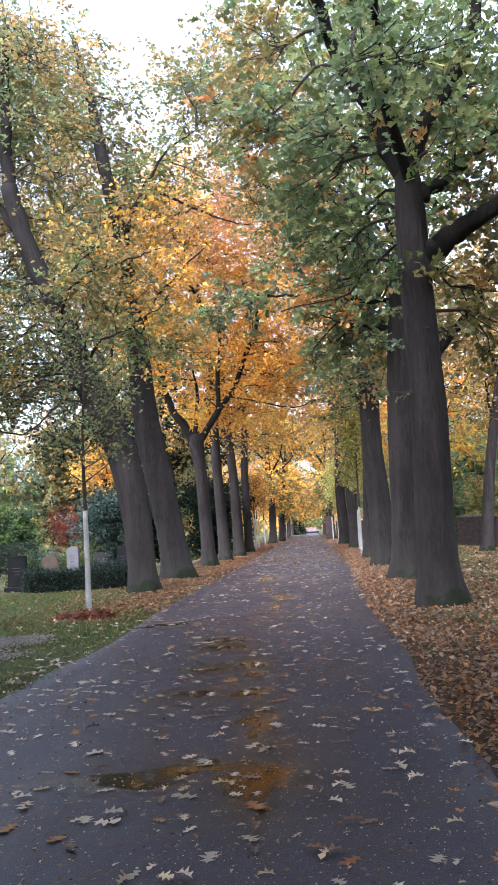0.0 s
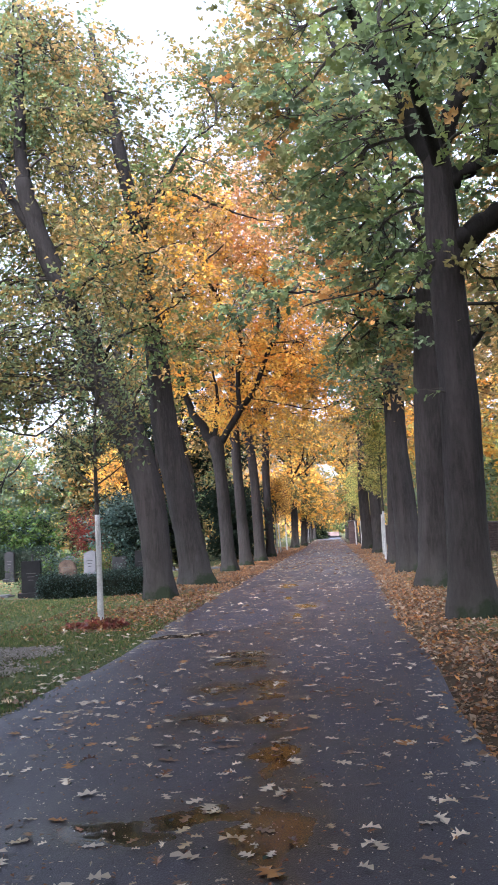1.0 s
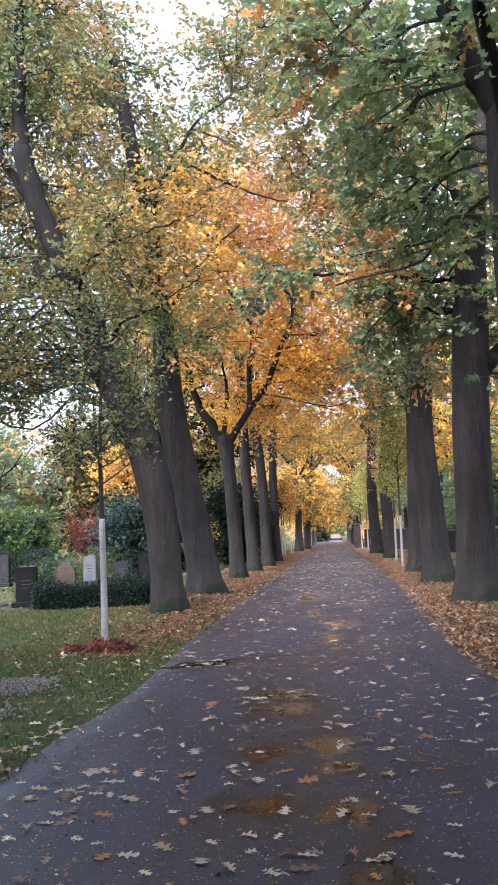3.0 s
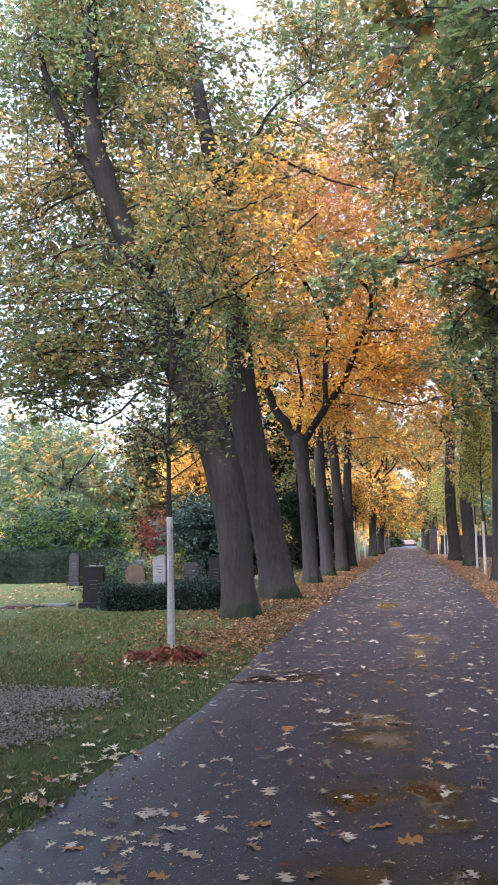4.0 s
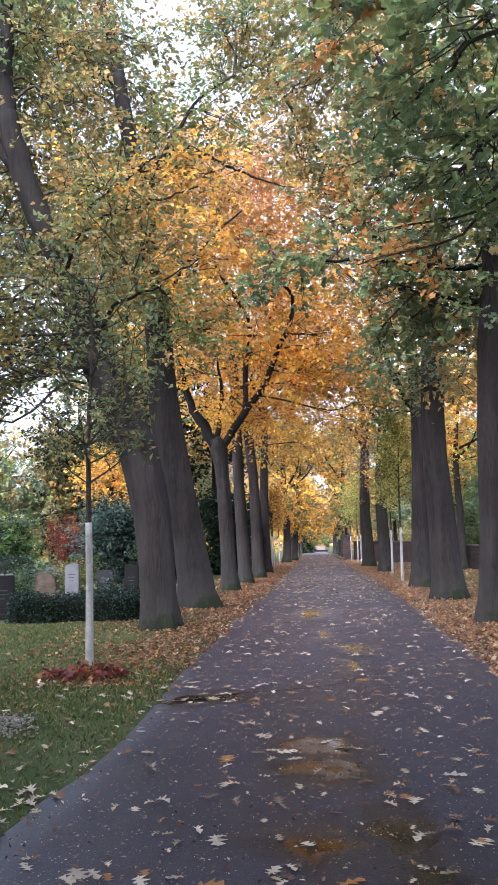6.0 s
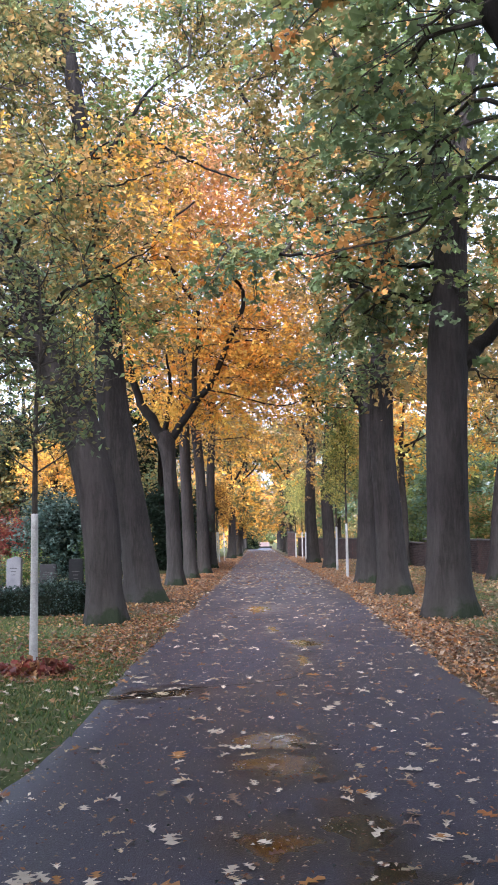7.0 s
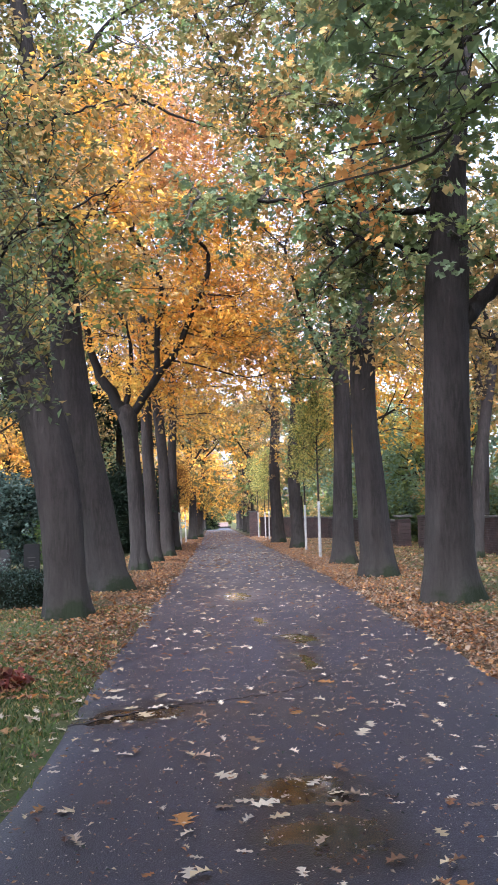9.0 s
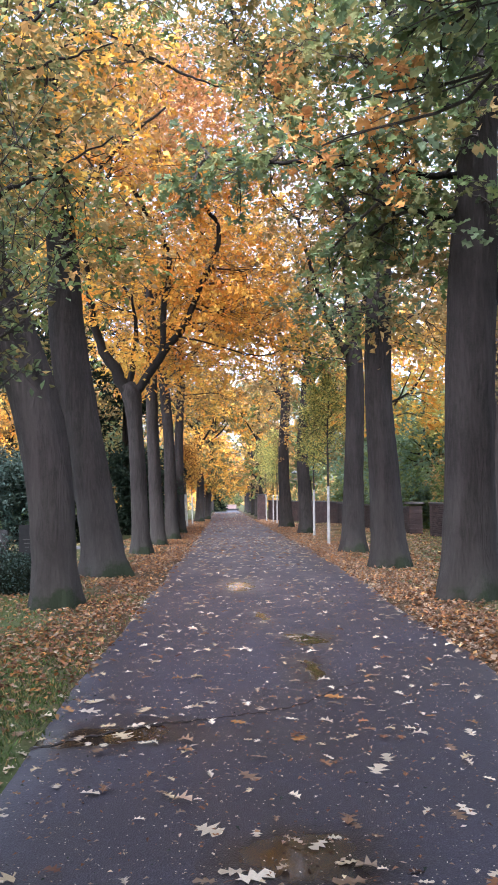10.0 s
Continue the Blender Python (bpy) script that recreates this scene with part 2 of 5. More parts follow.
# leaf colours by letter
PALETTE = {
    "K": [(0.62, 0.56, 0.17), (0.54, 0.54, 0.18), (0.68, 0.55, 0.16)],
    "E": [(0.20, 0.29, 0.19), (0.24, 0.33, 0.20), (0.28, 0.33, 0.17), (0.17, 0.26, 0.18)],
    "F": [(0.58, 0.29, 0.09), (0.50, 0.23, 0.08), (0.60, 0.35, 0.12)],
    "G": [(0.157, 0.215, 0.101), (0.191, 0.249, 0.105), (0.253, 0.268, 0.111), (0.150, 0.199, 0.113)],
    "L": [(0.172, 0.236, 0.083), (0.226, 0.267, 0.089), (0.150, 0.205, 0.083)],
    "O": [(0.198, 0.192, 0.076), (0.264, 0.225, 0.084), (0.174, 0.175, 0.079), (0.336, 0.237, 0.084)],
    "Y": [(0.506, 0.339, 0.129), (0.421, 0.304, 0.133), (0.543, 0.322, 0.118), (0.374, 0.285, 0.133)],
    "R": [(0.857, 0.494, 0.093), (0.902, 0.552, 0.110), (0.813, 0.399, 0.081), (0.857, 0.586, 0.130)],
    "P": [(0.791, 0.510, 0.251), (0.773, 0.454, 0.236), (0.791, 0.549, 0.243)],
    "B": [(0.197, 0.083, 0.034), (0.235, 0.106, 0.044), (0.115, 0.053, 0.030), (0.278, 0.148, 0.060)],
    "T": [(0.28, 0.20, 0.135), (0.34, 0.255, 0.175), (0.23, 0.15, 0.095), (0.22, 0.12, 0.065)],
    "W": [(0.616, 0.528, 0.396), (0.682, 0.594, 0.462), (0.550, 0.440, 0.275)],
    "A": [(0.42, 0.20, 0.06), (0.36, 0.15, 0.05), (0.48, 0.27, 0.10)],
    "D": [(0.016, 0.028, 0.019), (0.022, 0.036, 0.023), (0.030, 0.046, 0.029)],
    "C": [(0.141, 0.192, 0.129), (0.166, 0.215, 0.129), (0.186, 0.211, 0.108), (0.126, 0.168, 0.120)],
    "S": [(0.055, 0.092, 0.080), (0.075, 0.115, 0.10), (0.10, 0.14, 0.12)],
    "M": [(0.165, 0.042, 0.031), (0.225, 0.055, 0.039), (0.128, 0.039, 0.031)],
    "N": [(0.068, 0.122, 0.029), (0.085, 0.141, 0.033), (0.106, 0.137, 0.041), (0.056, 0.102, 0.026)],
}


# ---- geometry helpers ----
def slope(y):
    """Height of the ground: level at first, then falling gently along the avenue."""
    y = np.asarray(y, float)
    return np.where(y < 18, 0.0, -0.012 * (y - 18))


def gz(y):
    return float(slope(y))


class Geo:
    """Collects vertices, triangles or quads (a triangle repeats no vertex) and leaf tints, and makes one mesh of them."""

    def __init__(self):
        self.v, self.f, self.c, self.count = [], [], [], 0

    def add(self, verts, faces, tint=None):
        verts = np.asarray(verts, np.float32).reshape(-1, 3)
        self.v.append(verts)
        self.f.append(np.asarray(faces, np.int32) + self.count)
        if tint is not None:
            self.c.append(np.asarray(tint, np.float32).reshape(-1, 3))
        self.count += len(verts)

    def mesh(self, name, material, smooth=False):
        me = bpy.data.meshes.new(name)
        v = np.concatenate(self.v)
        sizes = np.concatenate([np.full(len(f), f.shape[1], np.int32) for f in self.f])
        loops = np.concatenate([f.ravel() for f in self.f])
        starts = np.concatenate([[0], np.cumsum(sizes)[:-1]]).astype(np.int32)
        me.vertices.add(len(v))
        me.vertices.foreach_set("co", v.ravel())
        me.loops.add(len(loops))
        me.loops.foreach_set("vertex_index", loops.astype(np.int32))
        me.polygons.add(len(sizes))
        me.polygons.foreach_set("loop_start", starts)
        me.polygons.foreach_set("use_smooth", np.full(len(sizes), smooth))
        me.update(calc_edges=True)
        if self.c:
            col = np.concatenate(self.c)
            at = me.color_attributes.new("leaf_tint", "FLOAT_COLOR", "POINT")
            at.data.foreach_set("color", np.column_stack([col, np.ones(len(col))]).astype(np.float32).ravel())
        me.materials.append(material)
        return me


def part(name, data, material, parent, label=""):
    """One mesh object under a thing or part. data: a Geo, a bmesh or a mesh."""
    if isinstance(data, Geo):
        me = data.mesh(name, material)
    elif isinstance(data, bmesh.types.BMesh):
        me = bpy.data.meshes.new(name)
        data.to_mesh(me)
        data.free()
        me.materials.append(material)
    else:
        me = data
    ob = new(name, me)
    ob.parent = parent
    if label:
        ob["label"] = label
    return ob


def thing(name, at, label, category, group="", kind="", turn=0.0):
    ob = new(name, None)
    ob.matrix_world = pose(*at, 0, 0, turn)
    ob.empty_display_size = 0.2
    return tagged(ob, label, category, group, kind)


def smooth_line(points, steps=4):
    """A rounded line through the points (Catmull-Rom)."""
    p = np.asarray(points, float)
    p = np.vstack([2 * p[0] - p[1], p, 2 * p[-1] - p[-2]])
    out = []
    for i in range(1, len(p) - 2):
        for s in range(steps):
            t = s / steps
            a, b, c, d = p[i - 1], p[i], p[i + 1], p[i + 2]
            out.append(0.5 * (2 * b + (c - a) * t + (2 * a - 5 * b + 4 * c - d) * t * t + (3 * b - a - 3 * c + d) * t ** 3))
    out.append(p[-2])
    return np.array(out)


def tube(geo, line, radii, sides=8, rough=0.0, rng=None, flare=None):
    """A tapered tube along a line, its ring uneven by rough."""
    line, radii = np.asarray(line, float), np.asarray(radii, float)
    way = np.gradient(line, axis=0)
    way /= np.linalg.norm(way, axis=1)[:, None] + 1e-9
    ref = np.tile([0.0, 1.0, 0.02], (len(line), 1))
    ref[np.abs(way[:, 1]) > 0.9] = (1.0, 0.0, 0.02)
    u = np.cross(ref, way)
    u /= np.linalg.norm(u, axis=1)[:, None]
    w = np.cross(way, u)
    ang = np.linspace(0, 2 * np.pi, sides, endpoint=False)
    shape = np.ones((len(line), sides))
    if rough and rng is not None:
        lobes = sum(rng.uniform(0.3, 1) * np.cos(k * ang + rng.uniform(0, 6.3)) / k for k in (2, 3, 5, 7))
        shape += rough * 0.5 * lobes[None] + rough * rng.normal(0, 0.3, shape.shape)
        run = np.linspace(0, 1, len(line))[:, None]
        for k in (3, 4, 6, 9):
            shape += rough * rng.uniform(0.4, 1.0) * np.cos(k * ang[None] + rng.uniform(0, 6.3) + rng.uniform(-4, 4) * run) * np.sin(rng.uniform(2, 7) * run * 3 + rng.uniform(0, 6)) * 0.8
    if flare is not None:
        lobes = 0.6 + 0.4 * np.cos(5 * ang + flare[1])
        shape += flare[0][:, None] * lobes[None]
    ring = line[:, None] + (radii[:, None] * shape)[..., None] * (np.cos(ang)[None, :, None] * u[:, None] + np.sin(ang)[None, :, None] * w[:, None])
    n = len(line)
    i, j = np.meshgrid(np.arange(n - 1), np.arange(sides), indexing="ij")
    a, b = i * sides + j, i * sides + (j + 1) % sides
    geo.add(ring.reshape(-1, 3), np.stack([a, b, b + sides, a + sides], -1).reshape(-1, 4))
    if sides < 4:
        return
    tip = np.array([[(n - 1) * sides + k, (n - 1) * sides + (k + 1) % sides, (n - 1) * sides + (k + 2) % sides, (n - 1) * sides + (k + 3) % sides] for k in range(0, sides - 3, 2)])
    geo.f.append((tip + geo.count - n * sides).astype(np.int32))


# leaf outlines, length 1 along +y from the stalk, seen from above
def lobed_leaf():
    rim = [(0.0, 0.0), (0.06, 0.15), (0.34, 0.21), (0.10, 0.36), (0.50, 0.60), (0.11, 0.62), (0.32, 0.89), (0.0, 1.0)]
    left = [(-x, y) for x, y in rim[-2:0:-1]]
    pts = rim + left
    mid = [(0.0, 0.3), (0.0, 0.62)]
    v = np.array([(x, y, 0.22 * abs(x) - 0.25 * (y - 0.5) ** 2) for x, y in pts + mid])
    m0, m1 = len(pts), len(pts) + 1
    tris = [(0, 1, m0), (1, 2, 3), (1, 3, m0), (3, m1, m0), (3, 4, 5), (3, 5, m1), (5, 6, 7), (5, 7, m1)]
    k = len(pts)
    tris += [tuple((k - i) % k if i < k else i for i in reversed(t)) for t in tris]
    return v, np.array(tris)


def plain_leaf():
    v = np.array([(0, 0, 0), (0.30, 0.45, 0.08), (0, 1.0, -0.08), (-0.30, 0.45, 0.08)])
    return v, np.array([(0, 1, 2), (0, 2, 3)])


def spiky_leaf():
    v = np.array([(0, 0, 0), (0.42, 0.30, 0.06), (0.14, 0.42, 0), (0.40, 0.72, 0.05), (0, 1.0, -0.08), (-0.40, 0.72, 0.05), (-0.14, 0.42, 0), (-0.42, 0.30, 0.06)])
    return v, np.array([(0, 1, 2), (2, 3, 4), (0, 2, 4), (0, 4, 6), (4, 5, 6), (0, 6, 7)])


LOBED, PLAIN, SPIKY = lobed_leaf(), plain_leaf(), spiky_leaf()


def scatter_leaves(geo, at, size, tint, rng, shape=PLAIN, tilt=0.9, ways=None, width=1.0):
    """Leaves at the given places: size a number each, tilt how far they stray from lying flat."""
    n = len(at)
    tv, tf = shape
    up = rng.normal(0, 1, (n, 3)) * tilt + (0, 0, 1.0)
    up /= np.linalg.norm(up, axis=1)[:, None]
    if ways is None:
        ways = rng.normal(0, 1, (n, 3))
    fwd = ways - (ways * up).sum(1)[:, None] * up
    fwd /= np.linalg.norm(fwd, axis=1)[:, None] + 1e-9
    side = np.cross(fwd, up)
    s = np.broadcast_to(np.asarray(size, float), (n,))[:, None, None]
    w = rng.uniform(0.75, 1.2, (n, 1, 1)) * width
    v = at[:, None] + s * (tv[None, :, :1] * w * side[:, None] + tv[None, :, 1:2] * fwd[:, None] + tv[None, :, 2:] * rng.uniform(0.3, 2.0, (n, 1, 1)) * up[:, None])
    f = tf[None] + (np.arange(n) * len(tv))[:, None, None]
    geo.add(v.reshape(-1, 3), f.reshape(-1, tf.shape[1]), np.repeat(tint, len(tv), axis=0))


def tints(letters, n, rng, spread=0.22):
    """n leaf colours out of the palettes named; earlier letters come more often."""
    weight = np.array([1.0, 0.55, 0.3, 0.2][: len(letters)])
    pick = rng.choice(len(letters), n, p=weight / weight.sum())
    out = np.zeros((n, 3))
    for k, letter in enumerate(letters):
        pal = np.array(PALETTE[letter])
        here = pick == k
        out[here] = pal[rng.integers(0, len(pal), here.sum())]
    return out * np.exp(rng.normal(0, spread, (n, 1)))


def clump(geo, twigs, centre, radius, letters, rng, leaf=0.13, sprigs=None, per=11, shape=PLAIN, flat=0.75, root=None, density=1.0, fine=True):
    """One leafy bough: sprigs of leaves spread through a rough ball, on twigs that spring from root."""
    c = np.asarray(centre, float)
    m = int((sprigs or 66 * radius ** 2) * density)
    d = rng.normal(0, 1, (m, 3))
    d /= np.linalg.norm(d, axis=1)[:, None]
    p = c + d * (rng.uniform(0.05, 1.0, (m, 1)) ** 0.42) * 1.22 * radius * (1, 1, flat) * rng.uniform(0.75, 1.25, (m, 1))
    out = (p - (c if root is None else 0.5 * c + 0.5 * np.asarray(root))) + rng.normal(0, 0.4, (m, 3)) * radius
    out[:, 2] -= 0.25 * radius
    out /= np.linalg.norm(out, axis=1)[:, None] + 1e-9
    base = tints(letters, m, rng, 0.13)
    along = rng.uniform(-0.25, 0.3, (m, per, 1))
    at = p[:, None] + out[:, None] * along + rng.normal(0, 0.08, (m, per, 3)) * (1, 1, 0.6)
    way = out[:, None] + rng.normal(0, 0.7, (m, per, 3)) + (0, 0, -0.35)
    tint = base[:, None] * np.exp(rng.normal(0, 0.13, (m, per, 1)))
    stray = rng.random((m, per)) < 0.05
    tint[stray] = tints(letters, stray.sum(), rng)
    size = leaf * rng.uniform(0.65, 1.25, m * per)
    scatter_leaves(geo, at.reshape(-1, 3), size, tint.reshape(-1, 3), rng, shape, 0.6, way.reshape(-1, 3))
    if twigs is not None:
        start = c if root is None else np.asarray(root, float)
        span = np.linalg.norm(c - start)
        bend = start + 0.34 * (c - start) + rng.normal(0, 0.09, 3) * span + (0, 0, 0.10 * span)
        crook = start + 0.68 * (c - start) + rng.normal(0, 0.065, 3) * span
        tail = c + 0.45 * (c - crook) + rng.normal(0, 0.25, 3) * radius
        line = smooth_line([start, bend, crook, c, tail] if fine else [start, bend, c, tail], 3 if fine else 2)
        thick = 0.022 + 0.012 * np.linalg.norm(c - start)
        tube(twigs, line, np.linspace(min(thick, 0.034), 0.006, len(line)), 5)
        for k in rng.choice(m, min(m, int(7 + 5 * radius) if fine else 4), replace=False):
            a = line[rng.integers(len(line) // 3, len(line))]
            tube(twigs, np.array([a, 0.5 * (a + p[k]) + rng.normal(0, 0.08, 3), p[k], p[k] + 0.2 * out[k]]), np.linspace(0.012, 0.004, 4), 3)


# ---- the ground ----
def band(t, stops):
    return np.interp(t, [s[0] for s in stops], [s[1] for s in stops])


LEFT_EDGE = [(-60, -3.4), (5, -3.05), (8, -2.85), (10, -2.7), (13, -2.66), (20, -2.58), (32, -2.48), (60, -2.4), (200, -2.3)]
RIGHT_EDGE = [(-60, 1.0), (14, 1.0), (18, 1.04), (24, 1.22), (32, 1.34), (60, 1.36), (200, 1.5)]


def sheet(name, xs, ys, height, material, label, category, kind="structure"):
    xx, yy = np.meshgrid(xs, ys)
    zz = height(xx, yy)
    g = Geo()
    nx = len(xs)
    i, j = np.meshgrid(np.arange(len(ys) - 1), np.arange(nx - 1), indexing="ij")
    a = i * nx + j
    g.add(np.stack([xx, yy, zz], -1), np.stack([a, a + 1, a + nx + 1, a + nx], -1).reshape(-1, 4))
    ob = new(name, g.mesh(name, material, True))
    return tagged(ob, label, category, kind=kind)


def wavy(x, y):
    return 0.018 * np.sin(1.7 * x + 0.6 * y) * np.cos(0.9 * y - 0.5 * x) + 0.012 * np.sin(3.9 * x + 1.3) * np.sin(2.7 * y)


def lawn_height(x, y):
    off = np.minimum(np.abs(x - band(y, LEFT_EDGE)), np.abs(x - band(y, RIGHT_EDGE)))
    inside = (x > band(y, LEFT_EDGE)) & (x < band(y, RIGHT_EDGE))
    near = np.clip(off / 0.35, 0, 1)
    return slope(y) + np.where(inside, 0.008 - 0.10 * np.clip((off - 0.05) / 0.6, 0, 1), 0.012 + near * (0.02 + wavy(x, y)))


grid_x = np.concatenate([[-900, -300, -120, -60], np.arange(-30, -6, 0.6), np.arange(-6, 6, 0.2), np.arange(6, 30, 0.6), [30, 60, 120, 300, 900]])
grid_y = np.concatenate([[-300, -100, -40, -12], np.arange(-4, 50, 0.3), np.arange(50, 160, 2.0), [160, 220, 400, 900, 2500]])
sheet("ground", grid_x, grid_y, lawn_height, M_GROUND, "worn autumn lawn with damp soil and leaf crumbs", "lawn")

rows_y = np.concatenate([[-60, -20, -6], np.arange(-2, 60, 0.4), np.arange(60, 156, 2.0)])
rng = np.random.default_rng(3)
g = Geo()
cols = 15
verts = []
for y in rows_y:
    lo, hi = band(y, LEFT_EDGE), band(y, RIGHT_EDGE)
    lo += 0.015 * math.sin(2.3 * y) + rng.normal(0, 0.012)
    hi += 0.015 * math.sin(1.9 * y + 1) + rng.normal(0, 0.012)
    for k in range(cols):
        f = min(max((k - 1) / (cols - 3), 0.0), 1.0) * 0.98 + 0.01 + (-0.01 if k == 0 else 0.01 if k == cols - 1 else 0)
        x = lo + (hi - lo) * f
        crown = 0.02 * (1 - (2 * f - 1) ** 2) - (0.05 if k in (0, cols - 1) else 0)
        verts.append((x, y, gz(y) + crown + 0.006 * math.sin(1.1 * y + 3 * x)))
i, j = np.meshgrid(np.arange(len(rows_y) - 1), np.arange(cols - 1), indexing="ij")
a = i * cols + j
g.add(verts, np.stack([a, a + 1, a + cols + 1, a + cols], -1).reshape(-1, 4))
tagged(new("road", g.mesh("road", M_ASPHALT, True)), "damp dark grey asphalt path strewn with wet leaves", "path", kind="structure")


def road_z(x, y):
    lo, hi = band(y, LEFT_EDGE), band(y, RIGHT_EDGE)
    f = np.clip((x - lo) / (hi - lo), 0, 1)
    return slope(y) + 0.02 * (1 - (2 * f - 1) ** 2) + 0.006 * np.sin(1.1 * y + 3 * x)


def surface_z(x, y):
    """Height of whatever lies on top: path or lawn."""
    inside = (x > band(y, LEFT_EDGE) - 0.02) & (x < band(y, RIGHT_EDGE) + 0.02)
    return np.where(inside, road_z(x, y), lawn_height(x, y))


def seam():
    """A cracked joint across the asphalt, filled with dark wet dirt."""
    r = np.random.default_rng(12)
    line = smooth_line([(-2.62, 12.35), (-2.2, 12.62), (-1.75, 12.85), (-1.3, 13.0), (-0.85, 13.25), (-0.45, 13.75), (-0.1, 14.0)], 12)
    wide = 0.028 * np.clip(1.15 - np.linspace(0, 1, len(line)), 0.2, 1) * r.uniform(0.5, 1.4, len(line))
    line[:, 1] += r.normal(0, 0.018, len(line))
    rows = np.concatenate([line - (0, 1) * wide[:, None], line + (0, 1) * wide[:, None]])
    n = len(line)
    geo = Geo()
    geo.add(np.column_stack([rows, road_z(rows[:, 0], rows[:, 1]) + 0.003]), [(k, k + 1, n + k + 1, n + k) for k in range(n - 1)])
    tagged(new("asphalt_seam", geo.mesh("asphalt_seam", M_SEAM, True)), "dark cracked seam running across the wet asphalt", "seam", kind="structure")


seam()


# ---- trees ----
def crown_part(parent, base, boughs, limbs, seed, leaf, shape, density=1.0, per=11, label="", flat=0.75, fine=True):
    """The leaves of a tree and the twigs that carry them, as two parts."""
    r = np.random.default_rng(seed)
    leaves, twigs = Geo(), Geo()
    spots = np.concatenate(limbs) if limbs else None
    for x, y, z, radius, letters in boughs:
        c = np.array((x, y, z)) - base
        root = None
        if spots is not None:
            cost = np.linalg.norm(spots - c, axis=1) + 0.8 * np.maximum(spots[:, 2] - c[2], 0)
            root = spots[np.argmin(cost)]
        clump(leaves, twigs, c, radius, letters, r, leaf, None, per, shape, flat, root, density, fine)
    part("crown", leaves, M_LEAF, parent, label)
    part("twigwork", twigs, M_TWIG, parent)["kind"] = "stuff"


def trunk_part(parent, base, points, radii, seed, sides=36, flare=0.46):
    r = np.random.default_rng(seed)
    line = smooth_line(np.asarray(points, float) - base, 12)
    foot = np.linspace(line[0], line[np.argmax(line[:, 2] > 0.75)], 9)
    line = np.vstack([foot[:-1], line[line[:, 2] > 0.74]])
    rad = np.interp(np.linspace(0, 1, len(line)), np.linspace(0, 1, len(radii)), radii)
    geo = Geo()
    low = np.clip(1 - line[:, 2] / 0.7, 0, 1) ** 1.6
    tube(geo, line, rad, sides, 0.045, r, (flare * low, r.uniform(0, 6)))
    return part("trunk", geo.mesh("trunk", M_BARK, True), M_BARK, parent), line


def limb_part(parent, base, points, r0, r1, seed, steps=5):
    r = np.random.default_rng(seed)
    line = smooth_line(np.asarray(points, float) - base, steps)
    line[1:-1] += r.normal(0, 0.018, (len(line) - 2, 3))
    geo = Geo()
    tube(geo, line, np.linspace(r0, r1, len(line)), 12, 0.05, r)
    part("limb", geo.mesh("limb", M_LIMB_SHADED, True), M_LIMB_SHADED, parent)
    return line


def avenue_tree(trunk, radii, limbs, boughs, seed, label, leaf=0.15, shape=SPIKY, density=0.72, crown_label="", name="oak_tree"):
    base = np.array(trunk[0], float)
    base[2] = gz(base[1])
    tree = thing(name, base, label, "tree", "trees lining the avenue")
    first, line = trunk_part(tree, base, [(trunk[0][0], trunk[0][1], base[2] - 0.15), *trunk[1:]], radii, seed)
    lines = [line[len(line) // 3:]]
    for k, (pts, r0, r1) in enumerate(limbs):
        lines.append(limb_part(tree, base, pts, r0, r1, seed * 10 + k))
    crown_part(tree, base, boughs, lines, seed + 500, leaf, shape, density, label=crown_label)
    return tree


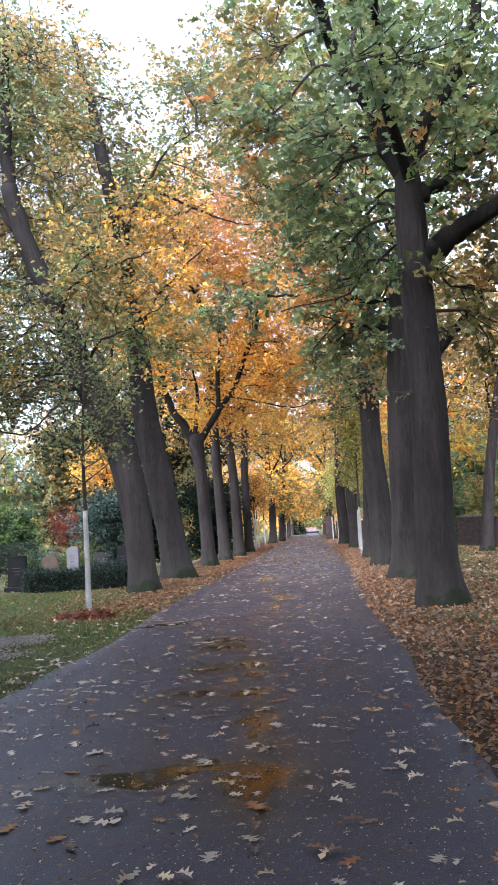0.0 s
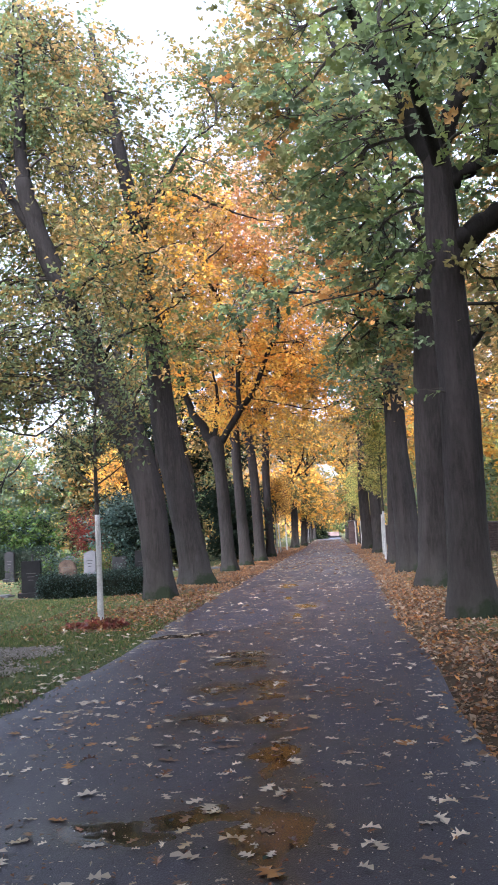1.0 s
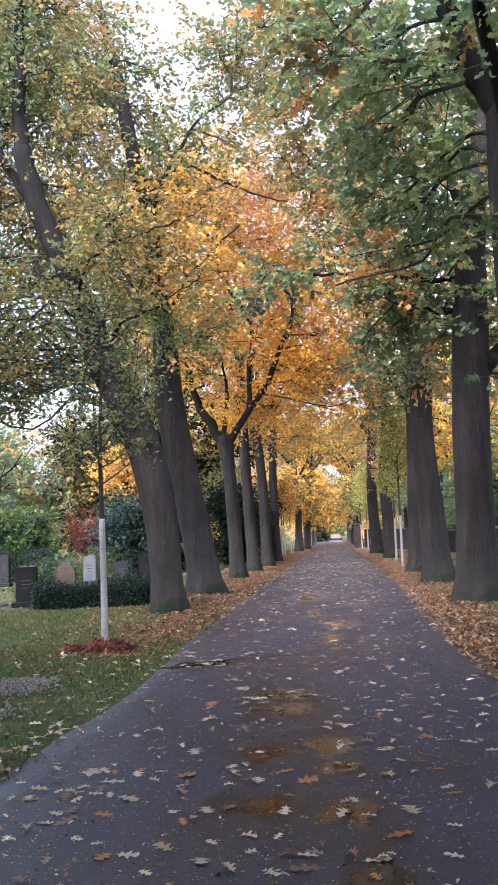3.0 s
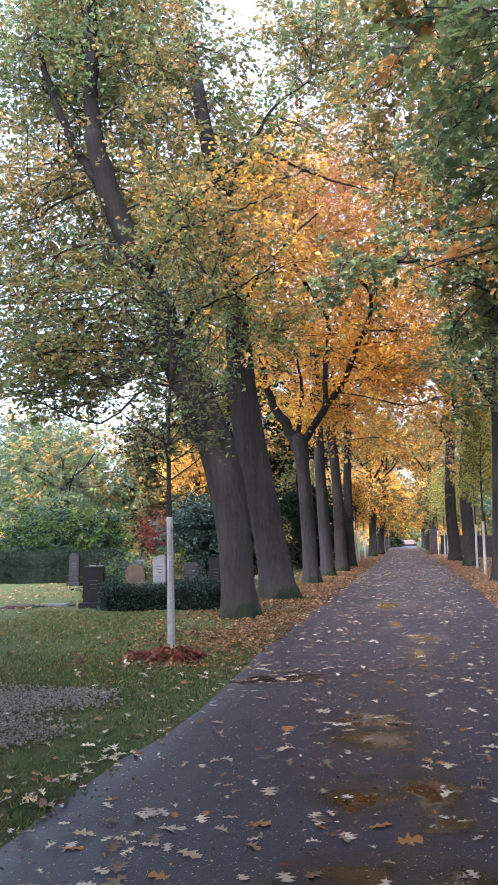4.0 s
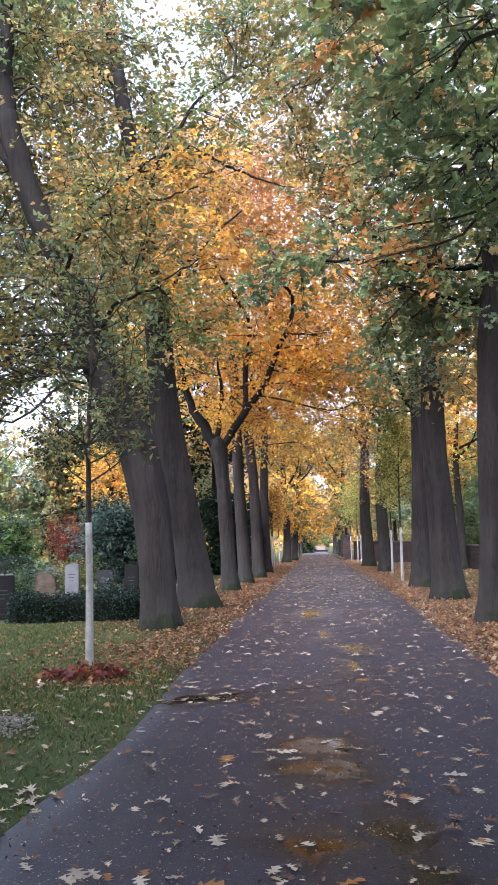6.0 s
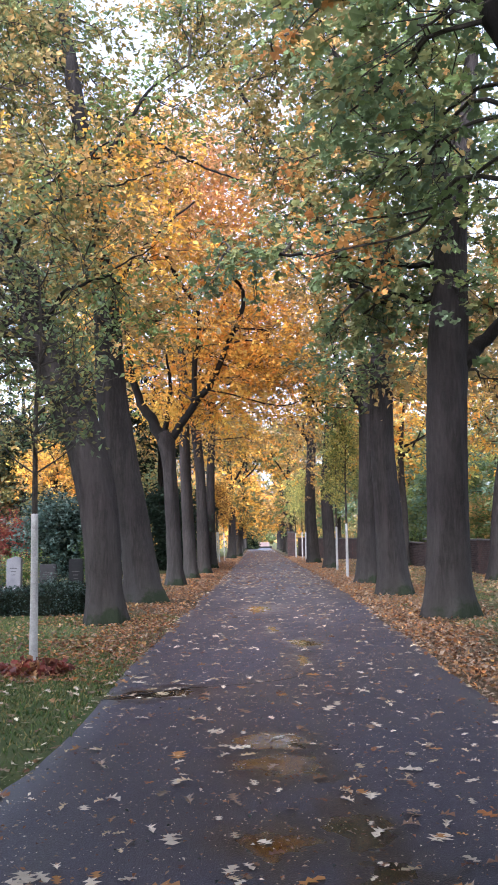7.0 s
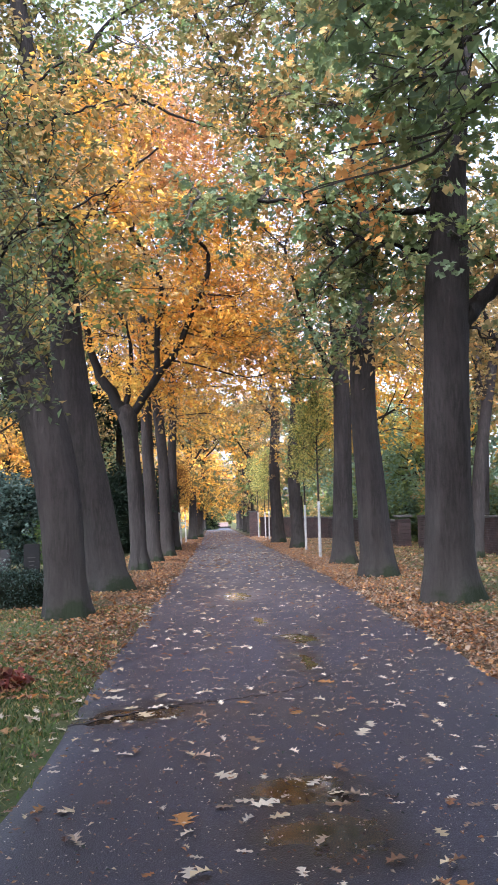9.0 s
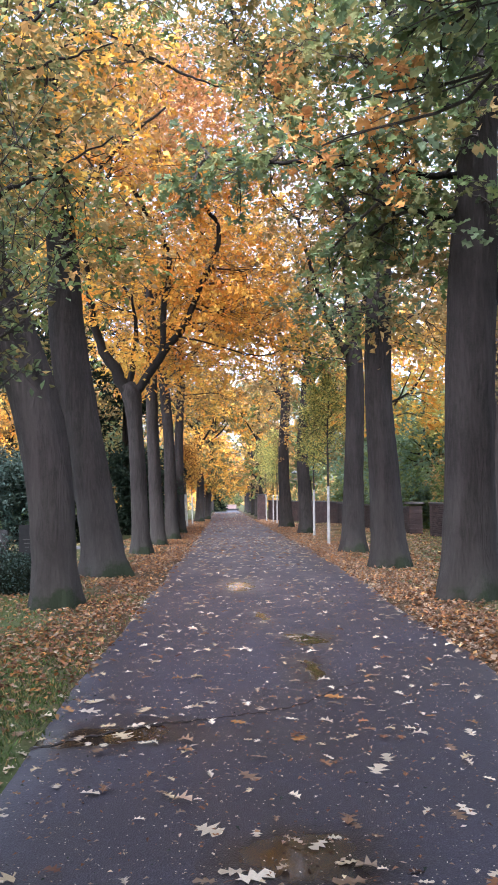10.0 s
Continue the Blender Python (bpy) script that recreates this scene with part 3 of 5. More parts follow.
avenue_tree(
    [(1.90, 13.2, 0), (1.89, 13.2, 1.2), (1.92, 13.2, 3.1), (1.88, 13.2, 4.9), (1.87, 13.2, 6.4), (1.85, 13.2, 6.9)], [0.33, 0.29, 0.265, 0.25, 0.21, 0.16],
    [([(1.87, 13.2, 6.5), (1.55, 13.2, 7.2), (1.36, 13.1, 7.7), (1.0, 13.0, 8.3), (0.6, 12.8, 9.4), (0.2, 12.6, 10.4)], 0.17, 0.06),
     ([(1.4, 13.1, 7.6), (1.24, 13.2, 8.2), (1.2, 13.2, 9.2), (1.1, 13.3, 10.4)], 0.08, 0.03),
     ([(1.95, 13.2, 5.3), (2.3, 13.2, 5.5), (2.73, 13.1, 5.75), (3.3, 13.0, 6.1), (4.2, 12.8, 6.9)], 0.21, 0.09),
     ([(1.95, 13.2, 6.2), (2.55, 13.3, 6.66), (3.1, 13.4, 7.1), (4.0, 13.6, 8.2)], 0.13, 0.05),
     ([(1.87, 13.2, 6.7), (2.27, 13.2, 7.6), (2.76, 13.2, 8.3), (3.1, 13.1, 9.2), (3.3, 13.0, 10.6)], 0.15, 0.06),
     ([(1.9, 13.2, 6.4), (1.5, 12.2, 7.4), (1.3, 11.0, 8.0), (1.2, 9.8, 8.2)], 0.10, 0.03)],
    [(1.1, 14.0, 6.0, 0.9, "GGL"), (0.8, 13.5, 7.2, 1.0, "GGO"), (0.1, 13.0, 7.4, 0.9, "GGL"), (0.5, 14.5, 7.1, 0.9, "GY"),
     (0.4, 15.5, 5.7, 0.3, "F"), (0.2, 15.5, 5.3, 0.25, "F"), (0.5, 15.5, 6.1, 0.25, "F"), (0.8, 15.0, 6.0, 0.7, "G"), (0.1, 15.0, 6.9, 0.6, "G"), (-0.3, 14.0, 7.9, 0.55, "OOF"),
     (-0.8, 13.5, 8.2, 0.55, "OOF"), (0.3, 12.6, 10.0, 1.3, "GOY"), (1.3, 13.2, 9.6, 1.1, "GL"), (2.9, 13.0, 9.3, 1.3, "G"), (3.4, 13.1, 7.0, 1.0, "GY"),
     (3.6, 13.0, 5.7, 0.9, "OY"), (2.6, 13.4, 8.0, 0.9, "GL"), (1.6, 11.2, 7.4, 0.8, "GL"), (0.9, 10.2, 6.9, 0.6, "GL"), (3.0, 14.0, 5.0, 0.7, "OY"),
     (1.55, 13.0, 3.2, 0.16, "L"), (2.25, 13.0, 4.1, 0.2, "LO"), (1.6, 13.0, 5.0, 0.3, "LG"), (2.3, 12.9, 5.0, 0.35, "OY"), (1.9, 12.4, 7.9, 0.9, "G"), (2.4, 12.0, 6.6, 0.7, "GL"), (-0.2, 13.2, 9.0, 0.6, "OOF"), (2.4, 14.4, 8.8, 0.9, "G"), (3.3, 14.4, 8.2, 0.9, "GL"), (1.9, 14.6, 10.4, 1.0, "GL"), (3.2, 13.8, 6.4, 0.8, "OGY"), (2.9, 14.5, 7.5, 0.8, "GOY"), (3.9, 14.5, 8.6, 1.0, "GOY"), (3.5, 15.0, 4.6, 0.7, "OY"), (4.2, 14.6, 6.0, 0.9, "OGY")],
    11, "tall green oak with dark furrowed trunk, mossy at its foot", density=0.62, crown_label="dense dark green leaves with orange sprigs")

avenue_tree(
    [(2.13, 19.0, 0), (2.17, 19.0, 1.3), (2.22, 19.0, 2.9), (2.33, 19.0, 5.1), (2.48, 19.0, 7.0), (2.75, 19.0, 8.8), (3.0, 19.0, 10.3)], [0.41, 0.36, 0.345, 0.335, 0.27, 0.18, 0.10],
    [([(2.35, 19.0, 4.1), (2.65, 19.0, 4.5), (3.0, 19.0, 4.85), (3.7, 18.9, 5.6), (4.5, 18.8, 6.8)], 0.18, 0.06),
     ([(2.3, 19.0, 6.2), (1.7, 19.0, 6.15), (1.2, 19.1, 6.3), (0.4, 19.4, 6.5), (-0.6, 19.8, 6.7), (-1.6, 20.2, 6.9)], 0.06, 0.02),
     ([(2.5, 19.0, 7.0), (2.1, 19.0, 8.4), (1.74, 19.0, 9.4), (1.35, 19.0, 10.2), (0.9, 19.0, 11.4), (0.5, 19.1, 12.8)], 0.12, 0.05),
     ([(2.1, 19.0, 5.55), (1.83, 18.9, 5.52), (1.37, 18.9, 5.62), (0.91, 18.8, 5.73), (0.6, 18.8, 5.9)], 0.045, 0.012),
     ([(2.45, 19.1, 6.8), (1.7, 19.3, 8.0), (0.97, 19.4, 9.5), (0.6, 19.5, 10.3), (0.2, 19.7, 11.6)], 0.08, 0.03)],
    [(-1.1, 20.0, 6.6, 0.6, "G"), (-0.4, 20.0, 7.0, 0.65, "G"), (-1.7, 20.5, 7.2, 0.45, "G"), (-1.9, 20.5, 6.5, 0.5, "G"), (0.35, 20.0, 5.1, 0.4, "G"),
     (0.8, 20.0, 5.2, 0.75, "G"), (1.0, 19.5, 6.2, 0.9, "GOY"), (0.4, 19.0, 6.5, 0.8, "GF"), (1.4, 19.0, 7.1, 1.0, "GLO"), (1.3, 20.0, 5.8, 0.8, "G"), (1.9, 19.5, 5.9, 0.7, "GLY"),
     (0.6, 19.0, 8.0, 0.8, "GOY"), (1.5, 19.0, 8.8, 1.2, "GLO"), (2.1, 19.5, 10.1, 1.4, "GL"),
     (-0.2, 20.6, 9.0, 0.6, "OFO"), (-0.9, 21.0, 10.9, 0.9, "OYG"), (-0.2, 20.0, 11.6, 1.1, "OGY"), (0.4, 20.6, 10.6, 0.9, "OGY"), (0.6, 19.0, 10.1, 0.9, "GY"), (2.2, 20.0, 5.0, 0.8, "YL"),
     (1.2, 19.0, 11.8, 1.5, "GOL"), (3.4, 19.0, 8.0, 1.3, "GY"), (4.0, 19.0, 6.0, 1.0, "YL"), (3.2, 19.2, 10.5, 1.4, "GOY"), (-0.5, 20.2, 13.2, 1.3, "OGY"), (2.0, 18.2, 6.4, 0.4, "GOY"), (2.7, 18.1, 7.8, 0.8, "GL"), (1.5, 18.4, 5.2, 0.45, "GY"), (2.4, 18.3, 5.6, 0.45, "LG"), (2.0, 18.2, 7.2, 0.5, "GL"), (1.2, 18.4, 6.3, 0.6, "GF"), (3.0, 19.4, 6.8, 0.7, "GL"), (3.1, 19.5, 5.6, 0.6, "YL"), (3.2, 19.5, 4.2, 0.5, "YO")],
    12, "tall oak with straight dark trunk and boughs over the path", crown_label="dark green leaves, some turning yellow")

avenue_tree(
    [(2.15, 24.5, -0.1), (2.04, 24.5, 1.8), (1.95, 24.5, 3.6), (2.0, 24.5, 5.6), (2.1, 24.6, 8.0), (2.0, 24.7, 11.0)], [0.38, 0.32, 0.29, 0.27, 0.2, 0.1],
    [([(2.0, 24.5, 5.8), (1.2, 24.7, 8.0), (0.3, 25.0, 10.0), (-0.8, 25.4, 12.0), (-1.8, 25.6, 14.0)], 0.13, 0.04),
     ([(2.05, 24.6, 7.0), (2.8, 24.6, 8.5), (3.6, 24.7, 10.5)], 0.1, 0.04)],
    [(1.9, 24.0, 5.6, 1.1, "GY"), (1.0, 24.5, 5.4, 0.9, "GL"), (2.9, 24.5, 5.3, 1.1, "Y"), (1.1, 25.0, 12.1, 1.4, "OYG"), (-0.2, 25.0, 10.4, 1.0, "YRO"), (0.4, 25.6, 11.3, 1.2, "OGY"), (1.0, 25.2, 7.6, 0.9, "YO"),
     (-1.0, 26.0, 12.0, 1.1, "OY"), (2.1, 25.0, 4.9, 0.7, "YL"), (-1.9, 25.5, 13.8, 1.2, "OGY"), (-0.3, 26.0, 13.9, 1.3, "OGY"), (0.7, 25.0, 9.4, 0.9, "YR"),
     (2.6, 24.8, 7.6, 1.4, "GOY"), (3.6, 24.8, 9.5, 1.6, "YO"), (-2.6, 26.0, 15.4, 1.6, "OGY"), (1.0, 25.2, 14.6, 1.7, "GOY"), (-0.6, 25.2, 15.8, 1.6, "OGY"), (3.0, 25.0, 13.0, 1.7, "GY"), (-0.6, 22.6, 9.6, 0.8, "OGY"), (0.2, 22.8, 9.9, 0.8, "GOY"), (-0.2, 22.6, 8.6, 0.7, "OG"), (0.7, 22.8, 8.5, 0.7, "GOY"), (1.2, 22.8, 9.7, 0.8, "GOY"), (0.5, 22.6, 10.9, 0.8, "OG"), (-1.1, 22.8, 10.5, 0.8, "OYG")],
    13, "oak with a grey trunk leaning gently, leaves turning yellow", shape=PLAIN, leaf=0.15, density=0.85, crown_label="green and yellow leaves")

avenue_tree(
    [(2.14, 29.4, -0.1), (2.18, 29.4, 1.9), (2.27, 29.4, 4.1), (2.23, 29.4, 5.7), (2.1, 29.5, 8.0)], [0.34, 0.27, 0.25, 0.22, 0.12],
    [([(2.25, 29.4, 4.9), (1.8, 29.4, 5.8), (1.3, 29.4, 7.0), (0.8, 29.5, 9.0)], 0.12, 0.04),
     ([(2.2, 29.4, 5.8), (2.9, 29.4, 7.5), (3.6, 29.5, 9.5)], 0.12, 0.04)],
    [(1.2, 29.5, 7.0, 1.4, "YO"), (0.6, 29.6, 9.2, 1.7, "YR"), (2.4, 29.6, 8.8, 1.7, "YR"), (3.6, 29.6, 7.4, 1.5, "YR"), (1.4, 29.6, 5.2, 0.8, "LY"), (3.4, 29.8, 10.2, 1.8, "YO"),
     (1.5, 29.8, 11.6, 1.8, "YO"), (-0.4, 29.8, 11.4, 1.6, "YP"), (4.2, 29.6, 5.6, 1.0, "RY")],
    14, "oak with slender forked grey trunk and yellow leaves", leaf=0.19, density=0.5, shape=PLAIN, crown_label="yellow and orange leaves")

avenue_tree(
    [(-3.66, 18.7, 0), (-3.75, 18.7, 1.6), (-3.97, 18.7, 2.85), (-4.40, 18.7, 4.0), (-4.85, 18.7, 4.95), (-5.15, 18.7, 5.7)],
    [0.30, 0.31, 0.33, 0.35, 0.27, 0.22],
    [([(-4.85, 18.7, 5.1), (-5.35, 18.7, 6.5), (-6.02, 18.65, 8.0), (-6.40, 18.65, 9.4)], 0.27, 0.19),
     ([(-6.36, 18.65, 9.2), (-6.44, 18.65, 10.2), (-6.42, 18.65, 11.6), (-6.32, 18.6, 13.2)], 0.17, 0.08),
     ([(-6.1, 18.7, 8.2), (-6.6, 18.7, 8.8), (-7.2, 18.6, 10.2), (-7.6, 18.6, 11.6)], 0.11, 0.05),
     ([(-5.5, 18.7, 6.6), (-4.8, 18.2, 7.2), (-4.2, 17.8, 7.5), (-3.4, 17.4, 7.8)], 0.05, 0.015),
     ([(-5.2, 18.4, 6.0), (-4.9, 17.6, 6.3), (-4.54, 17.5, 6.7), (-3.9, 17.5, 6.95), (-3.2, 17.4, 7.1), (-2.7, 17.3, 7.2)], 0.035, 0.010),
     ([(-4.7, 18.5, 5.0), (-4.2, 17.6, 5.35), (-3.8, 17.4, 5.45), (-3.4, 17.4, 5.6), (-2.7, 17.3, 6.0)], 0.04, 0.010)],
    [(-6.5, 17.6, 5.6, 0.9, "OG"), (-5.7, 17.4, 6.4, 0.7, "OG"), (-4.5, 18.0, 6.6, 0.9, "OGL"), (-6.6, 18.0, 4.4, 0.8, "OG"), (-6.2, 17.0, 4.5, 0.6, "OG"), (-4.0, 17.5, 6.2, 1.1, "OY"),
     (-5.0, 19.2, 7.9, 0.9, "OY"), (-6.6, 19.8, 6.9, 1.0, "OG"), (-6.6, 19.9, 8.8, 1.1, "OY"), (-6.0, 19.0, 11.2, 1.4, "GO"), (-3.3, 17.6, 5.5, 0.5, "LO"), (-4.3, 17.5, 7.4, 0.9, "OYR"),
     (-7.0, 19.8, 10.3, 1.2, "GO"), (-4.1, 17.2, 6.9, 0.8, "OGL"), (-7.2, 19.4, 5.8, 1.0, "GO"), (-7.8, 19.0, 4.7, 0.8, "GO"), (-5.9, 19.2, 4.65, 0.6, "GO"), (-6.6, 19.2, 5.0, 0.7, "GO"), (-6.1, 19.6, 5.5, 0.7, "GO"), (-7.2, 19.1, 4.9, 0.6, "GO"), (-5.5, 19.4, 5.1, 0.5, "GO"), (-6.0, 19.0, 12.7, 0.9, "OG"), (-6.9, 19.3, 10.6, 0.9, "OG"), (-5.7, 19.3, 10.0, 0.7, "OG"), (-7.9, 19.4, 12.6, 1.0, "OG"), (-7.2, 19.4, 13.3, 1.0, "OG"), (-5.3, 19.2, 11.0, 0.8, "OGY"), (-5.4, 19.4, 8.8, 0.8, "OGY"), (-8.7, 19.5, 5.4, 0.9, "GO"), (-6.6, 20.2, 5.9, 1.0, "GO"), (-8.0, 19.6, 6.0, 1.0, "GO"), (-7.4, 19.8, 7.2, 1.0, "GO"), (-8.8, 19.8, 8.2, 1.1, "GO"), (-7.0, 20.4, 4.7, 0.8, "GO"), (-5.9, 20.2, 5.0, 0.8, "GO"), (-6.4, 19.6, 8.0, 0.9, "GO"), (-7.6, 19.6, 9.4, 1.0, "OY"), (-6.9, 19.6, 11.4, 1.0, "GO"), (-6.8, 19.0, 5.1, 1.1, "OG"),
     (-6.9, 18.6, 12.4, 1.3, "GO"), (-5.2, 18.8, 9.6, 0.9, "OY"), (-7.8, 18.6, 11.2, 1.2, "GO"), (-7.6, 18.6, 8.4, 1.1, "OY"), (-5.6, 18.8, 12.6, 1.2, "YO"),
     (-7.2, 17.6, 4.4, 0.9, "OGL"), (-6.9, 17.2, 3.9, 0.5, "OG"), (-7.6, 18.4, 6.2, 1.0, "OG"), (-6.4, 17.0, 4.6, 0.6, "OG"), (-4.5, 18.2, 4.9, 0.3, "G"), (-4.1, 18.2, 4.0, 0.2, "G"), (-4.25, 18.2, 4.45, 0.24, "G"), (-3.85, 18.2, 3.3, 0.15, "G"), (-4.7, 18.15, 3.9, 0.28, "G"), (-4.45, 18.1, 3.3, 0.2, "G"), (-5.0, 18.1, 4.6, 0.25, "GOY"), (-3.75, 18.2, 4.2, 0.2, "GL"),
     (-8.2, 20.0, 9.5, 1.3, "GO"), (-7.4, 20.2, 7.6, 1.2, "OY"), (-8.8, 20.0, 12.0, 1.4, "GO"), (-6.4, 20.5, 13.5, 1.4, "GO"), (-7.8, 21.0, 14.5, 1.5, "GO"), (-9.0, 19.6, 7.0, 1.2, "OGL"), (-8.3, 19.6, 5.2, 0.9, "OGL"), (-9.2, 21.0, 8.6, 1.3, "GO"), (-8.0, 19.6, 10.9, 1.2, "GO"), (-7.4, 20.0, 12.3, 1.2, "GO"), (-8.3, 20.3, 7.1, 1.2, "OG")],
    21, "thick oak trunk leaning away from the path, forked, with olive leaves", leaf=0.125, density=1.0, shape=PLAIN, crown_label="olive green leaves turning yellow")

avenue_tree(
    [(-3.64, 23.6, -0.05), (-3.85, 23.6, 1.3), (-4.15, 23.6, 2.9), (-4.42, 23.6, 4.6), (-4.52, 23.6, 6.2), (-4.62, 23.6, 7.2)],
    [0.44, 0.37, 0.36, 0.355, 0.31, 0.255],
    [([(-4.52, 23.6, 6.6), (-4.85, 23.6, 9.4), (-5.25, 23.6, 11.6), (-5.46, 23.6, 13.0)], 0.25, 0.17),
     ([(-5.44, 23.6, 12.9), (-5.66, 23.6, 14.1), (-6.08, 23.6, 16.0)], 0.16, 0.08),
     ([(-5.45, 23.6, 12.7), (-6.3, 23.6, 13.5), (-6.9, 23.6, 15.0), (-7.5, 23.6, 16.3)], 0.11, 0.05),
     ([(-4.9, 23.6, 10.4), (-3.9, 23.8, 11.1), (-3.1, 24.0, 10.8), (-2.5, 24.0, 10.5), (-1.8, 24.0, 10.15), (-1.2, 24.0, 10.0)], 0.06, 0.014),
     ([(-4.5, 23.6, 6.6), (-4.0, 23.2, 7.6), (-3.4, 23.0, 8.2), (-2.4, 22.8, 9.0)], 0.07, 0.02),
     ([(-4.9, 23.6, 9.4), (-4.2, 23.5, 11.0), (-3.4, 23.8, 12.4), (-2.6, 24.0, 13.0)], 0.07, 0.02)],
    [(-6.2, 24.8, 13.3, 1.6, "OGY"), (-4.2, 24.0, 11.1, 1.2, "LO"), (-7.6, 24.0, 12.9, 1.5, "OGY"), (-4.2, 23.0, 8.3, 1.2, "RYO"), (-3.5, 23.0, 7.7, 1.2, "RY"), (-4.1, 22.5, 6.3, 1.1, "LY"),
     (-4.7, 23.0, 9.7, 1.3, "YRL"), (-6.2, 24.6, 15.6, 1.2, "OGY"), (-3.0, 24.0, 11.9, 1.1, "OL"), (-3.2, 23.0, 6.3, 0.9, "YL"), (-6.0, 23.6, 7.6, 1.2, "OY"), (-6.2, 23.6, 10.2, 1.3, "OGY"),
     (-7.4, 24.6, 15.2, 1.3, "OGY"), (-4.9, 24.6, 12.8, 0.9, "OG"), (-4.7, 24.6, 14.3, 0.7, "OG"), (-2.9, 24.2, 14.6, 0.8, "OG"), (-2.2, 24.4, 13.5, 0.7, "OGY"), (-5.7, 24.2, 13.9, 0.8, "OG"), (-6.8, 24.4, 14.0, 1.0, "OGY"), (-7.9, 24.2, 14.3, 1.1, "OG"), (-6.6, 24.2, 12.0, 1.0, "OGY"), (-4.6, 24.4, 11.8, 0.8, "LO"), (-3.0, 24.0, 13.2, 0.6, "OG"), (-8.4, 24.0, 10.6, 1.4, "OGY"), (-3.4, 23.6, 10.2, 1.1, "RYO"), (-2.2, 24.0, 14.6, 0.9, "OGY")],
    22, "tall oak with broad trunk and yellow-green leaves beside the path", shape=PLAIN, leaf=0.155, density=0.88, crown_label="yellow-green leaves")

avenue_tree(
    [(-3.58, 30.0, -0.15), (-3.66, 30.0, 1.9), (-3.76, 30.0, 3.6), (-3.86, 30.0, 4.3), (-4.0, 30.0, 4.55)], [0.27, 0.215, 0.205, 0.27, 0.20],
    [([(-3.88, 30.0, 4.25), (-4.3, 30.0, 5.0), (-4.8, 30.0, 6.0), (-5.1, 30.0, 8.0)], 0.20, 0.07),
     ([(-3.8, 30.0, 4.2), (-3.29, 30.0, 4.96), (-2.79, 30.0, 5.67), (-2.32, 30.0, 6.3), (-1.92, 30.0, 7.3), (-1.5, 30.0, 8.2), (-1.42, 30.0, 9.0), (-1.8, 30.0, 9.6)], 0.13, 0.05),
     ([(-3.0, 30.0, 5.5), (-2.9, 30.0, 7.0), (-2.78, 30.0, 8.0), (-3.0, 30.0, 8.7), (-3.48, 30.0, 9.5), (-4.0, 30.0, 10.7), (-4.4, 30.0, 12.5)], 0.085, 0.06),
     ([(-3.9, 30.0, 4.6), (-3.7, 29.8, 5.8), (-3.8, 29.7, 7.0)], 0.09, 0.03)],
    [(-3.6, 31.2, 5.6, 1.1, "R"), (-2.8, 31.4, 7.3, 1.5, "R"), (-1.0, 30.6, 6.7, 1.4, "R"), (-2.2, 31.4, 5.6, 1.2, "R"), (-4.3, 29.4, 6.6, 0.9, "RY"), (-2.9, 31.2, 9.4, 1.7, "RY"),
     (-3.5, 28.0, 11.1, 1.8, "P"), (-1.7, 31.4, 8.5, 1.4, "R"), (-2.4, 29.3, 7.6, 0.7, "RY"), (-3.6, 29.2, 5.3, 0.5, "R"), (-1.7, 29.4, 6.1, 0.6, "RY"), (-3.3, 29.2, 8.6, 0.8, "RY"), (-0.3, 30.0, 6.3, 1.5, "RY"), (-0.6, 31.0, 7.8, 1.5, "RY"), (-2.4, 28.5, 12.8, 1.6, "PR"), (-2.2, 29.0, 10.8, 1.5, "PR"),
     (-4.8, 28.0, 11.5, 1.5, "PY"), (-3.9, 29.0, 13.7, 1.4, "PR"), (0.6, 30.0, 5.6, 1.1, "RY"), (-5.4, 29.5, 8.0, 1.5, "RY"), (-0.9, 32.6, 6.9, 1.1, "RY"), (-2.9, 28.6, 12.0, 1.2, "P"), (-1.6, 29.0, 12.3, 1.1, "PR"), (-1.9, 29.6, 9.8, 1.0, "RP"), (-2.8, 28.6, 10.2, 1.0, "PR"), (0.3, 32.4, 7.3, 1.0, "RY"),
     (-6.0, 29.6, 11.0, 1.6, "OY"), (-1.0, 30.2, 10.6, 1.5, "RY"), (-5.4, 30.0, 14.0, 1.8, "OY"), (-2.0, 30.0, 14.6, 1.7, "OP")],
    23, "maple with forked dark trunk and glowing orange leaves", leaf=0.155, density=0.85, shape=PLAIN, crown_label="bright orange leaves, pinkish at the top", name="maple_tree")


def open_air(x, y, z):
    """Where the crowns leave a gap over the middle of the avenue."""
    if y < 60:
        return 30 < y and abs(x + 0.2) < 1.0 and z < 5.8
    return -1.9 < x < 1.3 and abs(z - 0.08 * (y - 8)) < 1.5


